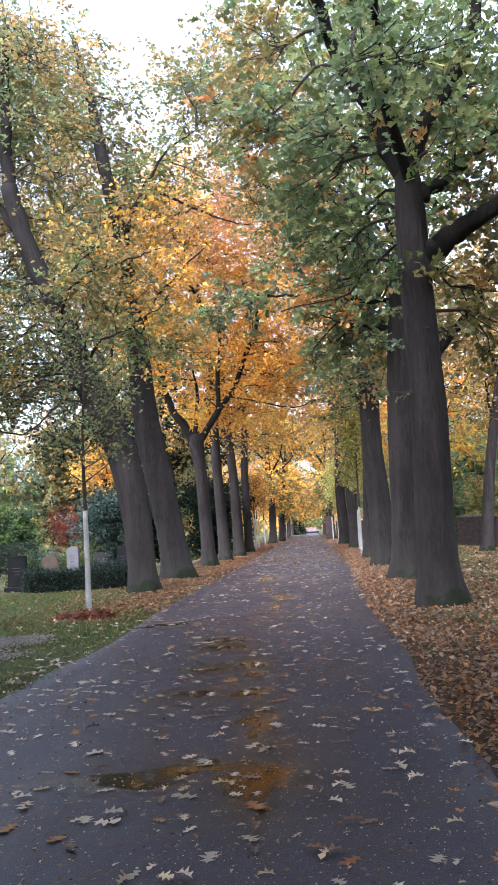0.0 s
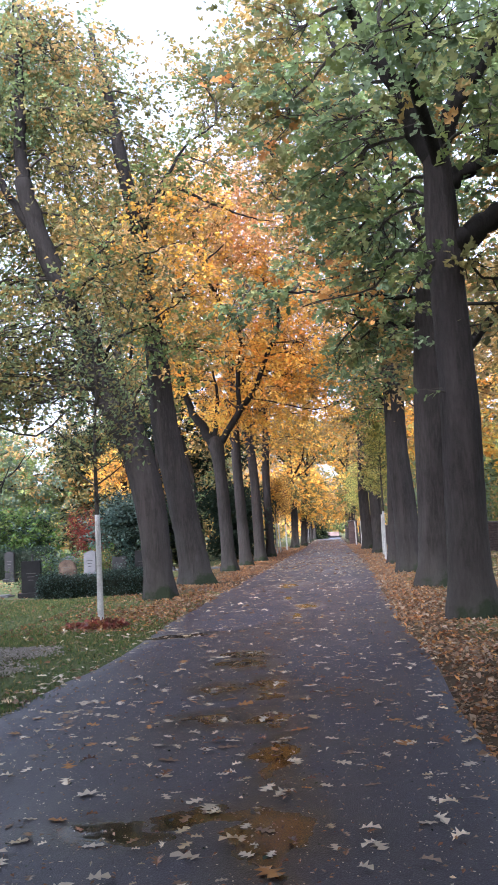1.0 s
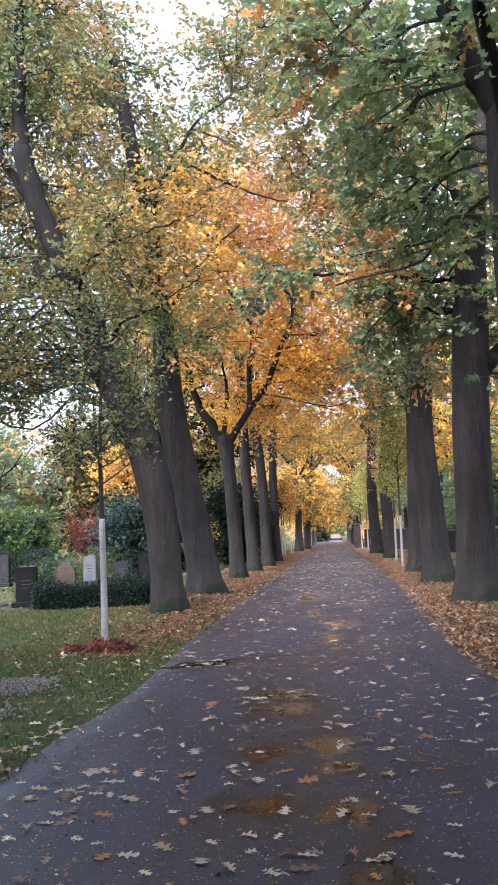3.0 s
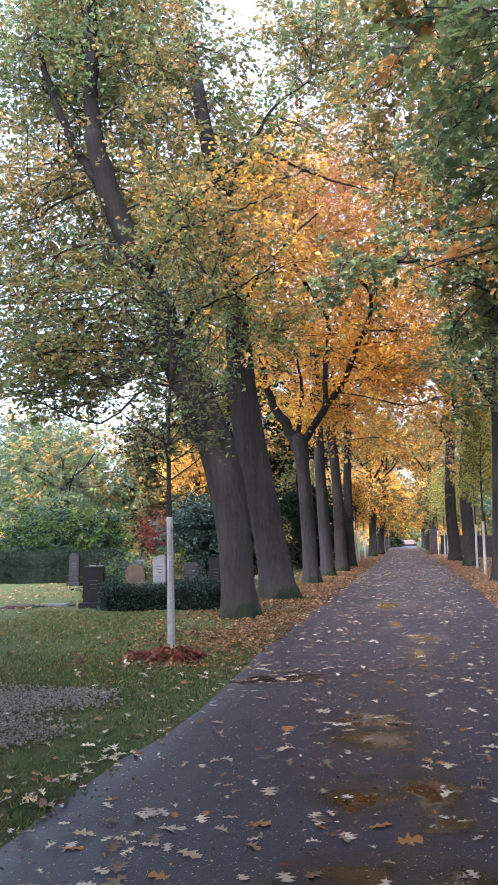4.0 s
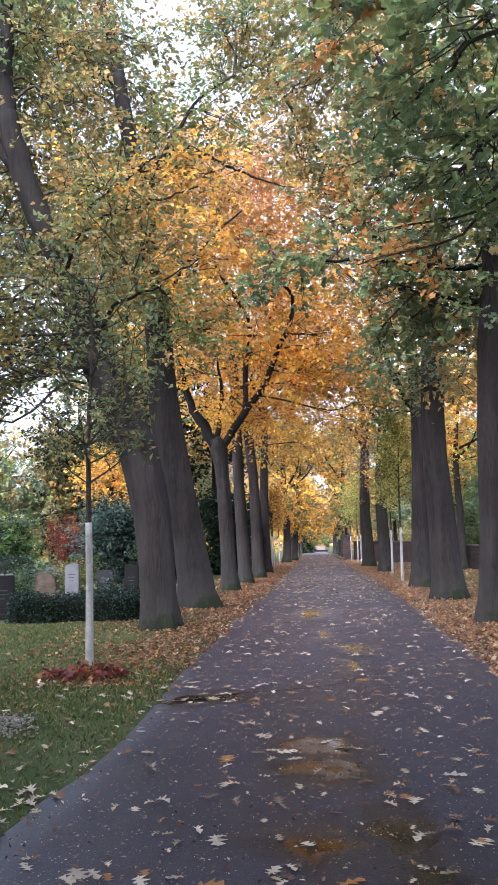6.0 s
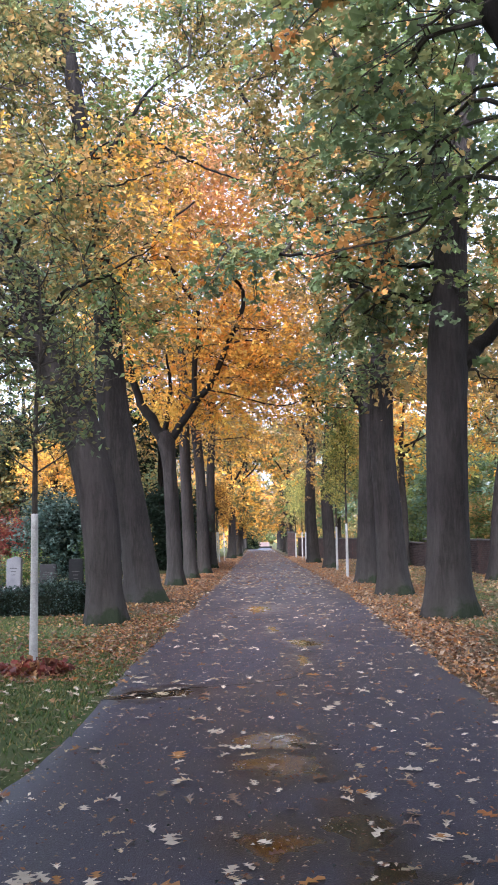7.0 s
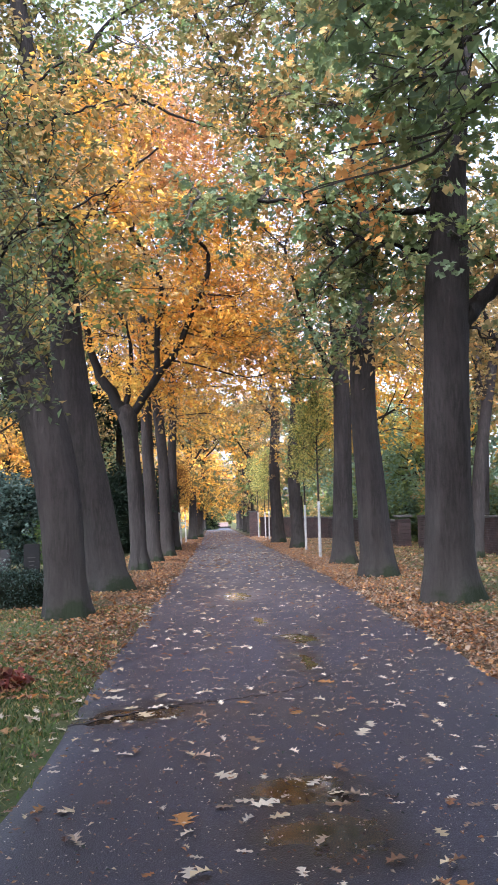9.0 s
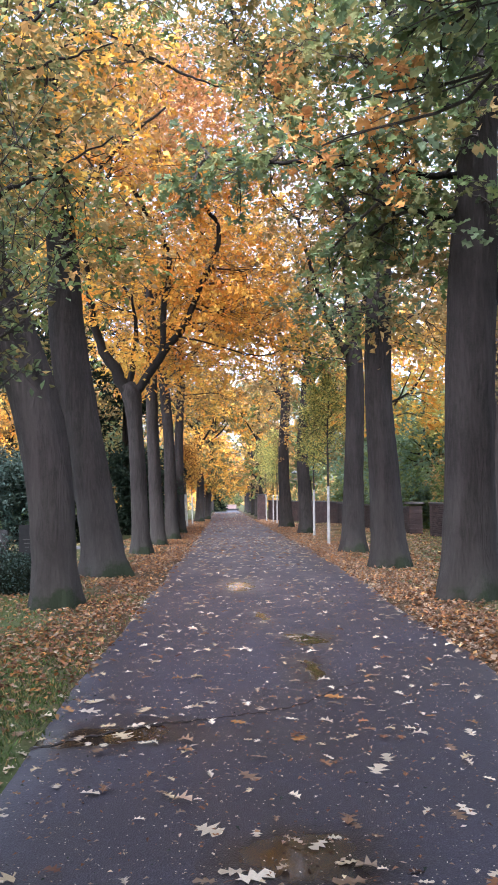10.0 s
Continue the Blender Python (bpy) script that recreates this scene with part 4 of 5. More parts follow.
def plain_tree(x, y, height, r0, letters, seed, label, group="trees lining the avenue", lean=0.0, low=4.0, spread=2.6, leaf=0.17, name="tree", boughs=13, density=1.0, shape=PLAIN, towards=0.0):
    """A tree further off: tapered trunk, forked limbs, leafy boughs of uneven size."""
    r = np.random.default_rng(seed)
    z0 = gz(y)
    base = np.array((x, y, z0))
    tree = thing(name, base, label, "tree", group)
    top = np.array((lean, 0, height))
    pts = [(0, 0, -0.15), (0.2 * lean + r.normal(0, 0.06), 0, 0.28 * height), (0.5 * lean + r.normal(0, 0.12), r.normal(0, 0.1), 0.55 * height), top * (1, 1, 0.85)]
    first, line = trunk_part(tree, np.zeros(3), pts, [r0, r0 * 0.8, r0 * 0.66, r0 * 0.2], seed, 16)
    lines = [line[len(line) // 2:]]
    for k in range(5):
        a = line[int(len(line) * r.uniform(0.58, 0.85))]
        ang = r.uniform(0, 6.3)
        tip = a + (spread * 0.8 * math.cos(ang), spread * 0.8 * math.sin(ang), 0.3 * height * r.uniform(0.5, 1))
        lines.append(limb_part(tree, np.zeros(3), [a, 0.5 * (a + tip) + r.normal(0, 0.2, 3), tip], r0 * 0.3, r0 * 0.08, seed * 7 + k, 4))
    out = []
    for k in range(boughs):
        h = low + (height - low) * r.uniform(0, 1.05) ** 0.9
        wide = spread * (1 - 0.45 * abs((h - low) / (height - low) - 0.35))
        ang = r.uniform(0, 6.3)
        d = wide * r.uniform(0.35, 1.0)
        spot = (0.6 * lean + d * math.cos(ang) + towards * r.uniform(0, 1), d * math.sin(ang), h, r.uniform(0.75, 1.3) * spread * 0.5, letters if r.random() < 0.8 else letters[::-1])
        if not open_air(x + spot[0], y + spot[1], z0 + h):
            out.append(spot)
    crown_part(tree, np.zeros(3), out, lines, seed + 900, leaf, shape, density, per=9, fine=False)
    return tree


# unseen avenue trees added beside and behind the camera to darken the path
for k, (x, y) in enumerate([(2.1, 2.0), (2.1, -4.5), (2.1, -11), (-3.8, 2.5), (-3.8, -4), (-3.8, -10.5), (2.1, -18), (-3.8, -17)]):
    plain_tree(x, y, 13, 0.34, "GO" if x > 0 else "OY", 170 + k, "unseen dark-trunked avenue oak with green-yellow leaves, added for shade", low=5.8, spread=3.2, leaf=0.36, towards=-1.5 if x > 0 else 1.5, boughs=16, density=0.32)
# unseen trees added at the sides, closing in the path's beginning to dim it
for k, (x, y) in enumerate([(-9.5, 4.5), (-9.5, -2.5), (-12.0, 10.5), (-9.0, -9.5), (8.0, 5.0), (8.0, -2.0), (8.5, 11.5), (8.0, -9.0)]):
    plain_tree(x, y, 12, 0.3, "OL" if x < 0 else "GO", 180 + k, "unseen broad lawn tree with yellow-green leaves, added for shade", "trees on the lawn", low=2.6, spread=3.6, leaf=0.4, boughs=18, density=0.3)
# tall trees among the graves, their crowns behind the first row
for k, (x, y, h, letters) in enumerate([(-7.05, 36.2, 16, "OL"), (-6.8, 45, 16, "OY"), (8.6, 37, 13, "YO"), (6.4, 56, 12, "YR")]):
    plain_tree(x, y, h, 0.24, letters, 200 + k, "tall tree with a slim dark trunk and yellowing crown", "tall trees beside the avenue", lean=-3.0 if x < 0 else 0.5, low=7.6 if x < 0 else 6.5, spread=4.0 if x < 0 else 3.0, leaf=0.23, boughs=22, density=0.24)
# the avenue going on
ROW_LEFT = [(-3.45, 34.5, 14, 0.26, "RY", -0.6), (-3.3, 39.3, 14, 0.28, "YR", -0.3), (-3.28, 45.5, 15, 0.26, "RY", -0.4), (-3.0, 68.3, 12, 0.34, "OR", 0.1), (-2.6, 78.0, 11, 0.28, "RO", 0.9),
            (-3.0, 90, 13, 0.3, "OR", 0.0), (-2.9, 102, 13, 0.3, "OR", 0.0), (-2.9, 116, 13, 0.3, "OR", 0.0), (-2.8, 132, 13, 0.3, "YL", 0.0)]
for k, (x, y, h, r0, letters, lean) in enumerate(ROW_LEFT):
    plain_tree(x, y, h, r0, letters, 100 + k, "avenue tree with a grey trunk and orange autumn leaves", lean=lean, low=3.0 if y > 60 else 4.0 if y > 40 else 5.0, spread=2.8, boughs=21 if y < 60 else 22, density=0.44 if y < 60 else 0.28, towards=1.6 if y < 50 else 0.3, leaf=0.165 if y < 60 else 0.30)
ROW_RIGHT = [(2.36, 43.7, 14, 0.33, "YO", -0.2), (2.2, 52.6, 14, 0.38, "YR", -0.4), (2.1, 78, 12, 0.3, "YL", 0.0), (2.2, 88, 13, 0.3, "OR", 0.0), (2.2, 99, 13, 0.3, "OR", 0.0),
             (2.2, 112, 13, 0.3, "OR", 0.0), (2.3, 128, 13, 0.3, "OR", 0.0)]
for k, (x, y, h, r0, letters, lean) in enumerate(ROW_RIGHT):
    plain_tree(x, y, h, r0, letters, 140 + k, "avenue tree with a grey trunk and yellowing leaves", lean=lean, low=4.6 if y < 60 else 2.6, spread=2.7, boughs=21 if y < 60 else 22, density=0.44 if y < 60 else 0.28, towards=-1.2 if y < 50 else -0.2, leaf=0.165 if y < 60 else 0.30)


def young_tree(x, y, seed, letters, tall=5.0, coat=1.85, crown=True, full=15):
    """A young tree whose lower trunk is painted white."""
    r = np.random.default_rng(seed)
    tree = thing("young_tree", (x, y, gz(y)), "slim young tree, its lower trunk painted white", "tree", "young trees lining the avenue")
    lean = r.normal(0, 0.03, 2)
    low = np.array([(0, 0, -0.1), (lean[0] * 0.4, 0, coat * 0.5), (lean[0], lean[1], coat)])
    g1, g2, leaves, twigs = Geo(), Geo(), Geo(), Geo()
    tube(g1, smooth_line(low, 5), np.linspace(0.052, 0.041, 11), 12, 0.02, r)
    part("white_trunk", g1.mesh("white_trunk", M_WHITE, True), M_WHITE, tree, "white-painted lower trunk")
    top = smooth_line([low[-1] - (0, 0, 0.02), (lean[0], lean[1], 0.6 * tall), (lean[0] + 0.05, lean[1], 0.8 * tall), (lean[0], lean[1], tall)], 5)
    tube(g2, top, np.linspace(0.036, 0.008, len(top)), 10, 0.03, r)
    part("trunk", g2.mesh("trunk", M_TWIG, True), M_TWIG, tree)
    if crown:
        for k in range(34):
            a = top[min(int(len(top) * (0.16 + 0.8 * k / 34)), len(top) - 1)]
            ang = r.uniform(0, 6.3)
            reach = (1.0 - 0.5 * k / 34) * r.uniform(0.5, 1.1)
            tip = a + (reach * math.cos(ang), reach * math.sin(ang), reach * 0.7)
            ln = smooth_line([a, 0.5 * (a + tip) + (0, 0, -0.06), tip], 4)
            tube(twigs, ln, np.linspace(0.013, 0.004, len(ln)), 5)
            for q in range(7):
                s = ln[r.integers(3, len(ln))]
                e = s + r.normal(0, 0.22, 3) + (0, 0, 0.12)
                tube(twigs, np.array([s, 0.5 * (s + e), e]), [0.006, 0.004, 0.003], 4)
                n = full
                at = s + (e - s) * r.uniform(0, 1.1, (n, 1)) + r.normal(0, 0.05, (n, 3))
                scatter_leaves(leaves, at, r.uniform(0.06, 0.11, n), tints(letters, n, r), r, PLAIN, 0.8, width=0.9)
        part("branchwork", twigs, M_TWIG, tree)["kind"] = "stuff"
        part("crown", leaves, M_LEAF, tree)
    return tree


young_tree(-3.76, 14.5, 301, "GO", 4.9, 1.76, full=7)
# for these the white trunk stands in for a pale wooden stake
for k, (x, y) in enumerate([(2.0, 33.4), (2.35, 40.6), (2.25, 61.2), (2.2, 64.2), (1.85, 66.5), (-3.36, 52.0), (-3.34, 55.2), (-3.25, 61.0), (-2.7, 86.5), (-2.7, 90.5), (-2.6, 95.0)]):
    young_tree(x, y, 310 + k, "KL" if x > 0 else "RB", 5.9 if x > 0 else 4.6, 1.9, full=26 if x > 0 else 15)

# ---- brick wall on the far lawn ----
def bevel_box(bm, size, at=(0, 0, 0), bevel=0.01, turn=None):
    made = bmesh.ops.create_cube(bm, size=1.0)
    m = Matrix.Translation(at) @ (turn or Matrix()) @ Matrix.Diagonal((*size, 1))
    bmesh.ops.transform(bm, matrix=m, verts=made["verts"])
    if bevel:
        edges = {e for v in made["verts"] for e in v.link_edges}
        bmesh.ops.bevel(bm, geom=list(edges), offset=bevel, segments=1, affect="EDGES")


BRICK_BOX = Geo()
BRICK_BOX.add(np.array([(sx, sy, sz) for sx in (-0.5, 0.5) for sy in (-0.5, 0.5) for sz in (-0.5, 0.5)]) * (0.238, 0.30, 0.063), [(0, 1, 3, 2), (4, 6, 7, 5), (0, 4, 5, 1), (2, 3, 7, 6), (0, 2, 6, 4), (1, 5, 7, 3)])
BRICK_MESH = BRICK_BOX.mesh("brick", M_BRICK)


def brick_wall(a, b, height, seed, single=(0, 0), thick=0.30):
    r = np.random.default_rng(seed)
    a, b = np.array(a, float), np.array(b, float)
    length = np.linalg.norm(b - a)
    ang = math.degrees(math.atan2(b[1] - a[1], b[0] - a[0]))
    z0 = min(gz(a[1]), gz(b[1]))
    wall = thing("garden_wall", (a[0], a[1], z0), "old weathered brick garden wall with a pale coping", "wall", kind="structure", turn=ang)
    bm = bmesh.new()
    bevel_box(bm, (length, thick - 0.03, height + 0.3), (length / 2, 0, height / 2 - 0.15), 0)
    part("mortar", bm, M_MORTAR, wall)
    bm = bmesh.new()
    x = 0.0
    while x < length - 0.1:
        w = min(0.9, length - x)
        bevel_box(bm, (w - 0.012, thick + 0.08, 0.06), (x + w / 2, r.normal(0, 0.004), height + 0.035 + r.normal(0, 0.004)), 0.012)
        x += w
    part("coping", bm, M_COPING, wall)
    geo = Geo()
    rows = int(height / 0.075)
    cube = np.array([(sx, sy, sz) for sx in (-0.5, 0.5) for sy in (-0.5, 0.5) for sz in (-0.5, 0.5)])
    faces = np.array([(0, 1, 3, 2), (4, 6, 7, 5), (0, 4, 5, 1), (2, 3, 7, 6), (0, 2, 6, 4), (1, 5, 7, 3)])
    for row in range(rows):
        x = -0.12 if row % 2 else 0.0
        while x < length:
            lo, hi = max(x, 0), min(x + 0.24, length)
            if hi - lo > 0.05:
                d = thick + r.normal(0, 0.006)
                if single[0] <= lo and hi <= single[1] and hi - lo > 0.235:
                    ob = part("brick", BRICK_MESH, None, wall)
                    ob.matrix_basis = Matrix.Translation(((lo + hi) / 2, r.normal(0, 0.004), 0.075 * row + 0.04))
                    x += 0.25
                    continue
                geo.add(cube * (hi - lo - 0.012, d, 0.063) + ((lo + hi) / 2, 0, 0.075 * row + 0.04), faces)
            x += 0.25
    ob = part("bricks", geo, M_BRICK, wall)
    ob["kind"] = "stuff"
    return wall


brick_wall((7.9, 26.0), (6.95, 39.6), 1.28, 1, (9.6, 13.6))
brick_wall((6.7, 41.2), (5.9, 58.0), 1.28, 2, (0.0, 4.2))
brick_wall((5.9, 58.2), (2.4, 71.5), 1.5, 3)


def gate_pillar(x, y, w, h, seed):
    p = thing("brick_pillar", (x, y, gz(y)), "dark brick gate pillar with a flat cap", "pillar")
    bm = bmesh.new()
    for k in range(int(h / 0.15)):
        bevel_box(bm, (w - 0.01 * (k % 2), w - 0.01 * (k % 2), 0.142), (0, 0, 0.075 + 0.15 * k), 0.006)
    part("shaft", bm, M_BRICK, p)
    bm = bmesh.new()
    bevel_box(bm, (w + 0.14, w + 0.14, 0.10), (0, 0, h + 0.04), 0.02)
    part("cap", bm, M_COPING, p)


gate_pillar(1.75, 71.4, 0.66, 1.95, 1)
gate_pillar(6.55, 41.1, 0.55, 1.28, 2)


# ---- the graves ----
def headstone(x, y, w, h, d, material, label, turn=0.0, top="flat", seed=0, plinth=True):
    r = np.random.default_rng(seed)
    st = thing("headstone", (x, y, gz(y) + 0.01), label, "headstone", "headstones on the lawn", turn=turn)
    if plinth:
        bm = bmesh.new()
        bevel_box(bm, (w * 1.35, d * 2.0, 0.16), (0, 0, 0.06), 0.015)
        part("plinth", bm, material, st)
    bm = bmesh.new()
    n = 14
    if top == "round":
        rim = [(-w / 2, 0), (w / 2, 0), (w / 2, h - w * 0.3)] + [(w / 2 * math.cos(t), h - w * 0.3 + w * 0.3 * math.sin(t)) for t in np.linspace(0.15, math.pi - 0.15, n)] + [(-w / 2, h - w * 0.3)]
    elif top == "slant":
        rim = [(-w / 2, 0), (w / 2, 0), (w / 2, h * 0.93), (w * 0.1, h), (-w / 2, h * 0.90)]
    elif top == "rough":
        rim = [(-w / 2, 0), (w / 2, 0), (w * 0.52, h * 0.4), (w * 0.42, h * 0.8), (w * 0.2, h * 0.97), (-w * 0.15, h), (-w * 0.4, h * 0.85), (-w * 0.53, h * 0.45)]
    else:
        rim = [(-w / 2, 0), (w / 2, 0), (w / 2, h), (-w / 2, h)]
    front = [bm.verts.new((px, -d / 2, pz + 0.10)) for px, pz in rim]
    rear = [bm.verts.new((px, d / 2, pz + 0.10)) for px, pz in rim]
    bm.faces.new(front)
    bm.faces.new(rear[::-1])
    for k in range(len(rim)):
        q = (k + 1) % len(rim)
        bm.faces.new((front[q], front[k], rear[k], rear[q]))
    bmesh.ops.bevel(bm, geom=list(bm.edges), offset=0.012, segments=2, affect="EDGES")
    bmesh.ops.recalc_face_normals(bm, faces=bm.faces)
    slab = part("slab", bm, material, st)
    for k in range(3):
        bm = bmesh.new()
        bevel_box(bm, (w * (0.5 - 0.12 * k), 0.004, 0.016), (0, -d / 2 - 0.002, h * (0.75 - 0.10 * k)), 0)
        part("inscription_line", bm, M_COPING if material is not M_STONE_GREY else M_STONE_DARK, slab)
    return st


headstone(-7.3, 21.0, 0.46, 0.80, 0.16, M_STONE_DARK, "dark polished granite headstone beside the hedge", 8, "flat", 1)
headstone(-7.9, 28.0, 0.42, 0.92, 0.14, M_STONE_GREY, "pale grey granite headstone with slanted top", -6, "slant", 2)
headstone(-9.2, 29.6, 0.62, 0.62, 0.22, M_STONE_BROWN, "rough brown fieldstone grave marker", 10, "rough", 3)
headstone(-7.6, 30.6, 0.52, 0.62, 0.15, M_STONE_DARK, "low dark granite headstone", 0, "flat", 4)
headstone(-5.72, 25.9, 0.36, 0.86, 0.16, M_STONE_DARK, "narrow dark headstone near the oak trunks", 5, "flat", 5)
headstone(-11.5, 30.2, 0.34, 1.0, 0.16, M_STONE_DARK, "narrow dark headstone with rounded top before the hedge", 0, "round", 6)
headstone(-10.2, 33.0, 0.5, 0.7, 0.15, M_STONE_GREY, "weathered grey headstone among shrubs", 0, "round", 7)
headstone(-6.6, 34.0, 0.5, 0.75, 0.15, M_STONE_DARK, "dark headstone in the shade of trees", 0, "flat", 8)


def grave_slab(x, y, w, l, material, label, turn=0.0):
    st = thing("grave_slab", (x, y, gz(y) + 0.02), label, "grave slab", turn=turn)
    bm = bmesh.new()
    bevel_box(bm, (w, l, 0.08), (0, 0, 0.04), 0.012)
    part("slab", bm, material, st)
    bm = bmesh.new()
    for s in (-1, 1):
        bevel_box(bm, (0.06, l + 0.1, 0.06), (s * (w / 2 + 0.05), 0, 0.03), 0.008)
    part("border", bm, M_STONE_GREY, st)


grave_slab(-9.0, 21.0, 0.55, 0.40, M_STONE_BROWN, "small brownish grave slab lying in the grass")
grave_slab(-8.3, 21.4, 0.5, 0.35, M_STONE_GREY, "small pale grave slab lying in the grass")
grave_slab(-8.6, 27.5, 1.3, 0.5, M_STONE_GREY, "pale stone grave border among low plants")
grave_slab(-6.6, 28.5, 1.5, 0.6, M_STONE_GREY, "pale stone grave border on the lawn")
grave_slab(-5.3, 33.5, 1.6, 0.7, M_STONE_GREY, "pale stone grave border behind the trunks")


def grave_cross(x, y):
    c = thing("grave_cross", (x, y, gz(y)), "small dark metal cross on a grave", "cross")
    bm = bmesh.new()
    bevel_box(bm, (0.05, 0.05, 1.05), (0, 0, 0.5), 0.008)
    part("post", bm, M_STONE_DARK, c)
    bm = bmesh.new()
    bevel_box(bm, (0.40, 0.045, 0.05), (0, 0, 0.82), 0.008)
    part("arm", bm, M_STONE_GREY, c, "pale crossbar")


grave_cross(-8.6, 24.6)


def hedge(x0, x1, y0, y1, h, letters, seed, label, leaf=0.06, count=6000, name="hedge"):
    r = np.random.default_rng(seed)
    cx, cy = (x0 + x1) / 2, (y0 + y1) / 2
    hd = thing(name, (cx, cy, gz(cy)), label, "hedge")
    w, l = x1 - x0, y1 - y0
    # solid dark filler box, no branches; inner shade is put into its colour
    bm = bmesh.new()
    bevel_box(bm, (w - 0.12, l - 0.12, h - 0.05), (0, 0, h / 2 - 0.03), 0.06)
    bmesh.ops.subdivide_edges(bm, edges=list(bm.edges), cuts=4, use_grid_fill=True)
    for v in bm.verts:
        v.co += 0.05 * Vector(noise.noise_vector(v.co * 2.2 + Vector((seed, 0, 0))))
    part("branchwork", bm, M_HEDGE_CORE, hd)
    n = count
    p = r.uniform(-0.5, 0.5, (n, 3)) * (w, l, 0) + (0, 0, 0)
    p[:, 2] = r.uniform(0.02, h, n)
    face = r.random(n)
    front = face < 0.5
    top = (face >= 0.5) & (face < 0.8)
    side = face >= 0.8
    p[front, 1] = -l / 2
    p[top, 2] = h
    p[side, 0] = np.sign(r.uniform(-1, 1, side.sum())) * w / 2
    p += r.normal(0, 0.045, (n, 3))
    p += 0.06 * np.column_stack([np.sin(3 * p[:, 2] + p[:, 1]), np.sin(2.3 * p[:, 0] + 1), np.sin(2.9 * p[:, 0]) * np.cos(2 * p[:, 1])])
    geo = Geo()
    scatter_leaves(geo, p, leaf * r.uniform(0.6, 1.3, n), tints(letters, n, r, 0.3), r, PLAIN, 1.2)
    part("leaves", geo, M_LEAF, hd)
    return hd


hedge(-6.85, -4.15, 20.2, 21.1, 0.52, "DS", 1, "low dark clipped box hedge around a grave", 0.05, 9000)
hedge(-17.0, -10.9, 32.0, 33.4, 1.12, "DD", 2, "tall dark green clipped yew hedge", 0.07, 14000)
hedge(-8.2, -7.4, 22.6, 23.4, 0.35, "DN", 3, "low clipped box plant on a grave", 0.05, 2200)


def shrub(x, y, w, h, letters, seed, label, leaf=0.08, boughs=14, name="shrub", density=3.0, cone=0.0):
    r = np.random.default_rng(seed)
    sh = thing(name, (x, y, gz(y)), label, "shrub")
    leaves, stems = Geo(), Geo()
    for k in range(boughs):
        f = r.uniform(0.12, 1)
        ang, d = r.uniform(0, 6.3), w / 2 * (1 - cone * f) * r.uniform(0.2, 0.85)
        c = np.array((d * math.cos(ang), d * math.sin(ang), h * f * 0.9))
        clump(leaves, stems, c, 0.26 * w * (1 - 0.6 * cone * f) + 0.12, letters, r, leaf * 1.2, None, 10, PLAIN, 0.9, (0, 0, 0.1), density * 0.66, False)
    part("stemwork", stems, M_TWIG, sh)["kind"] = "stuff"
    part("leaves", leaves, M_LEAF, sh)
    return sh


shrub(-11.0, 39.0, 2.1, 2.3, "M", 1, "rounded dark red barberry shrub", 0.09)
shrub(-8.6, 37.0, 2.6, 3.0, "SD", 2, "large blue-green evergreen shrub", 0.14, 20, density=2.6)
shrub(-6.9, 38.5, 2.0, 3.4, "DG", 3, "dark evergreen shrub behind the trunks", 0.14, 18, density=2.6)
shrub(-9.9, 30.6, 1.2, 0.8, "SN", 4, "grey-green low shrub on a grave", 0.07, 8)
shrub(-9.0, 31.5, 1.4, 0.75, "NO", 5, "low mossy green shrub on a grave", 0.07, 9)
shrub(-6.3, 26.5, 1.0, 0.4, "DS", 6, "low evergreen plants on a grave", 0.06, 8)
shrub(-9.0, 26.2, 1.0, 0.45, "DN", 7, "low evergreen plants on a grave", 0.06, 7)
shrub(-6.3, 31.0, 0.9, 1.5, "N", 8, "small fresh green conifer on a grave", 0.07, 12, cone=0.8)
shrub(-13.6, 36.5, 3.4, 2.0, "NDS", 9, "broad grey-green shrub behind the hedge", 0.14, 20, density=2.2)
shrub(-16.5, 38.0, 3.6, 2.4, "NDS", 10, "broad grey-green shrub behind the hedge", 0.14, 20, density=2.2)
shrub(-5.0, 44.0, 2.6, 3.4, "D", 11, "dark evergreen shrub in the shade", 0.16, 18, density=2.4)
shrub(-2.5, 138.0, 3.0, 3.0, "DG", 12, "dark green bush near the end of the path", 0.3, 12, density=1.6)

# ---- trees beyond the graves and the wall ----
BEHIND = [(-13, 47, 6.2, "CYO", 2.8), (-17.5, 44, 6.6, "CLY", 3.2), (-9.5, 52, 7.4, "YO", 2.6), (-22, 52, 8.2, "CL", 3.8), (-12, 62, 9.4, "YL", 3.6), (-7.2, 60, 10, "GO", 2.8), (-19, 68, 10.4, "OY", 4.4),
          (-27, 60, 9.5, "CY", 4.2), (-8, 75, 12, "RY", 3.8), (-14, 86, 12, "YO", 4.8), (-24, 88, 12, "LO", 5.4), (-6.5, 96, 11, "YL", 3.8), (-34, 78, 9.5, "LY", 5.0)]
for k, (x, y, h, letters, spread) in enumerate(BEHIND):
    plain_tree(x, y, h, 0.22, letters, 400 + k, "broad tree in yellow-green autumn leaf beyond the graves", "trees beyond the graves", 0.3 * (-1) ** k, 1.2 if k % 3 else 2.2, spread, 0.24, "tree", 16, 0.40)
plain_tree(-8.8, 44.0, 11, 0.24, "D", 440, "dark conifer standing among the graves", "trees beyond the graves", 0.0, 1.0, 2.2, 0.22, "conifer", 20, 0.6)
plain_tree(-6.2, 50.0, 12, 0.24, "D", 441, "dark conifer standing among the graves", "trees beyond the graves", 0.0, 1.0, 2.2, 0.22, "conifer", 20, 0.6)
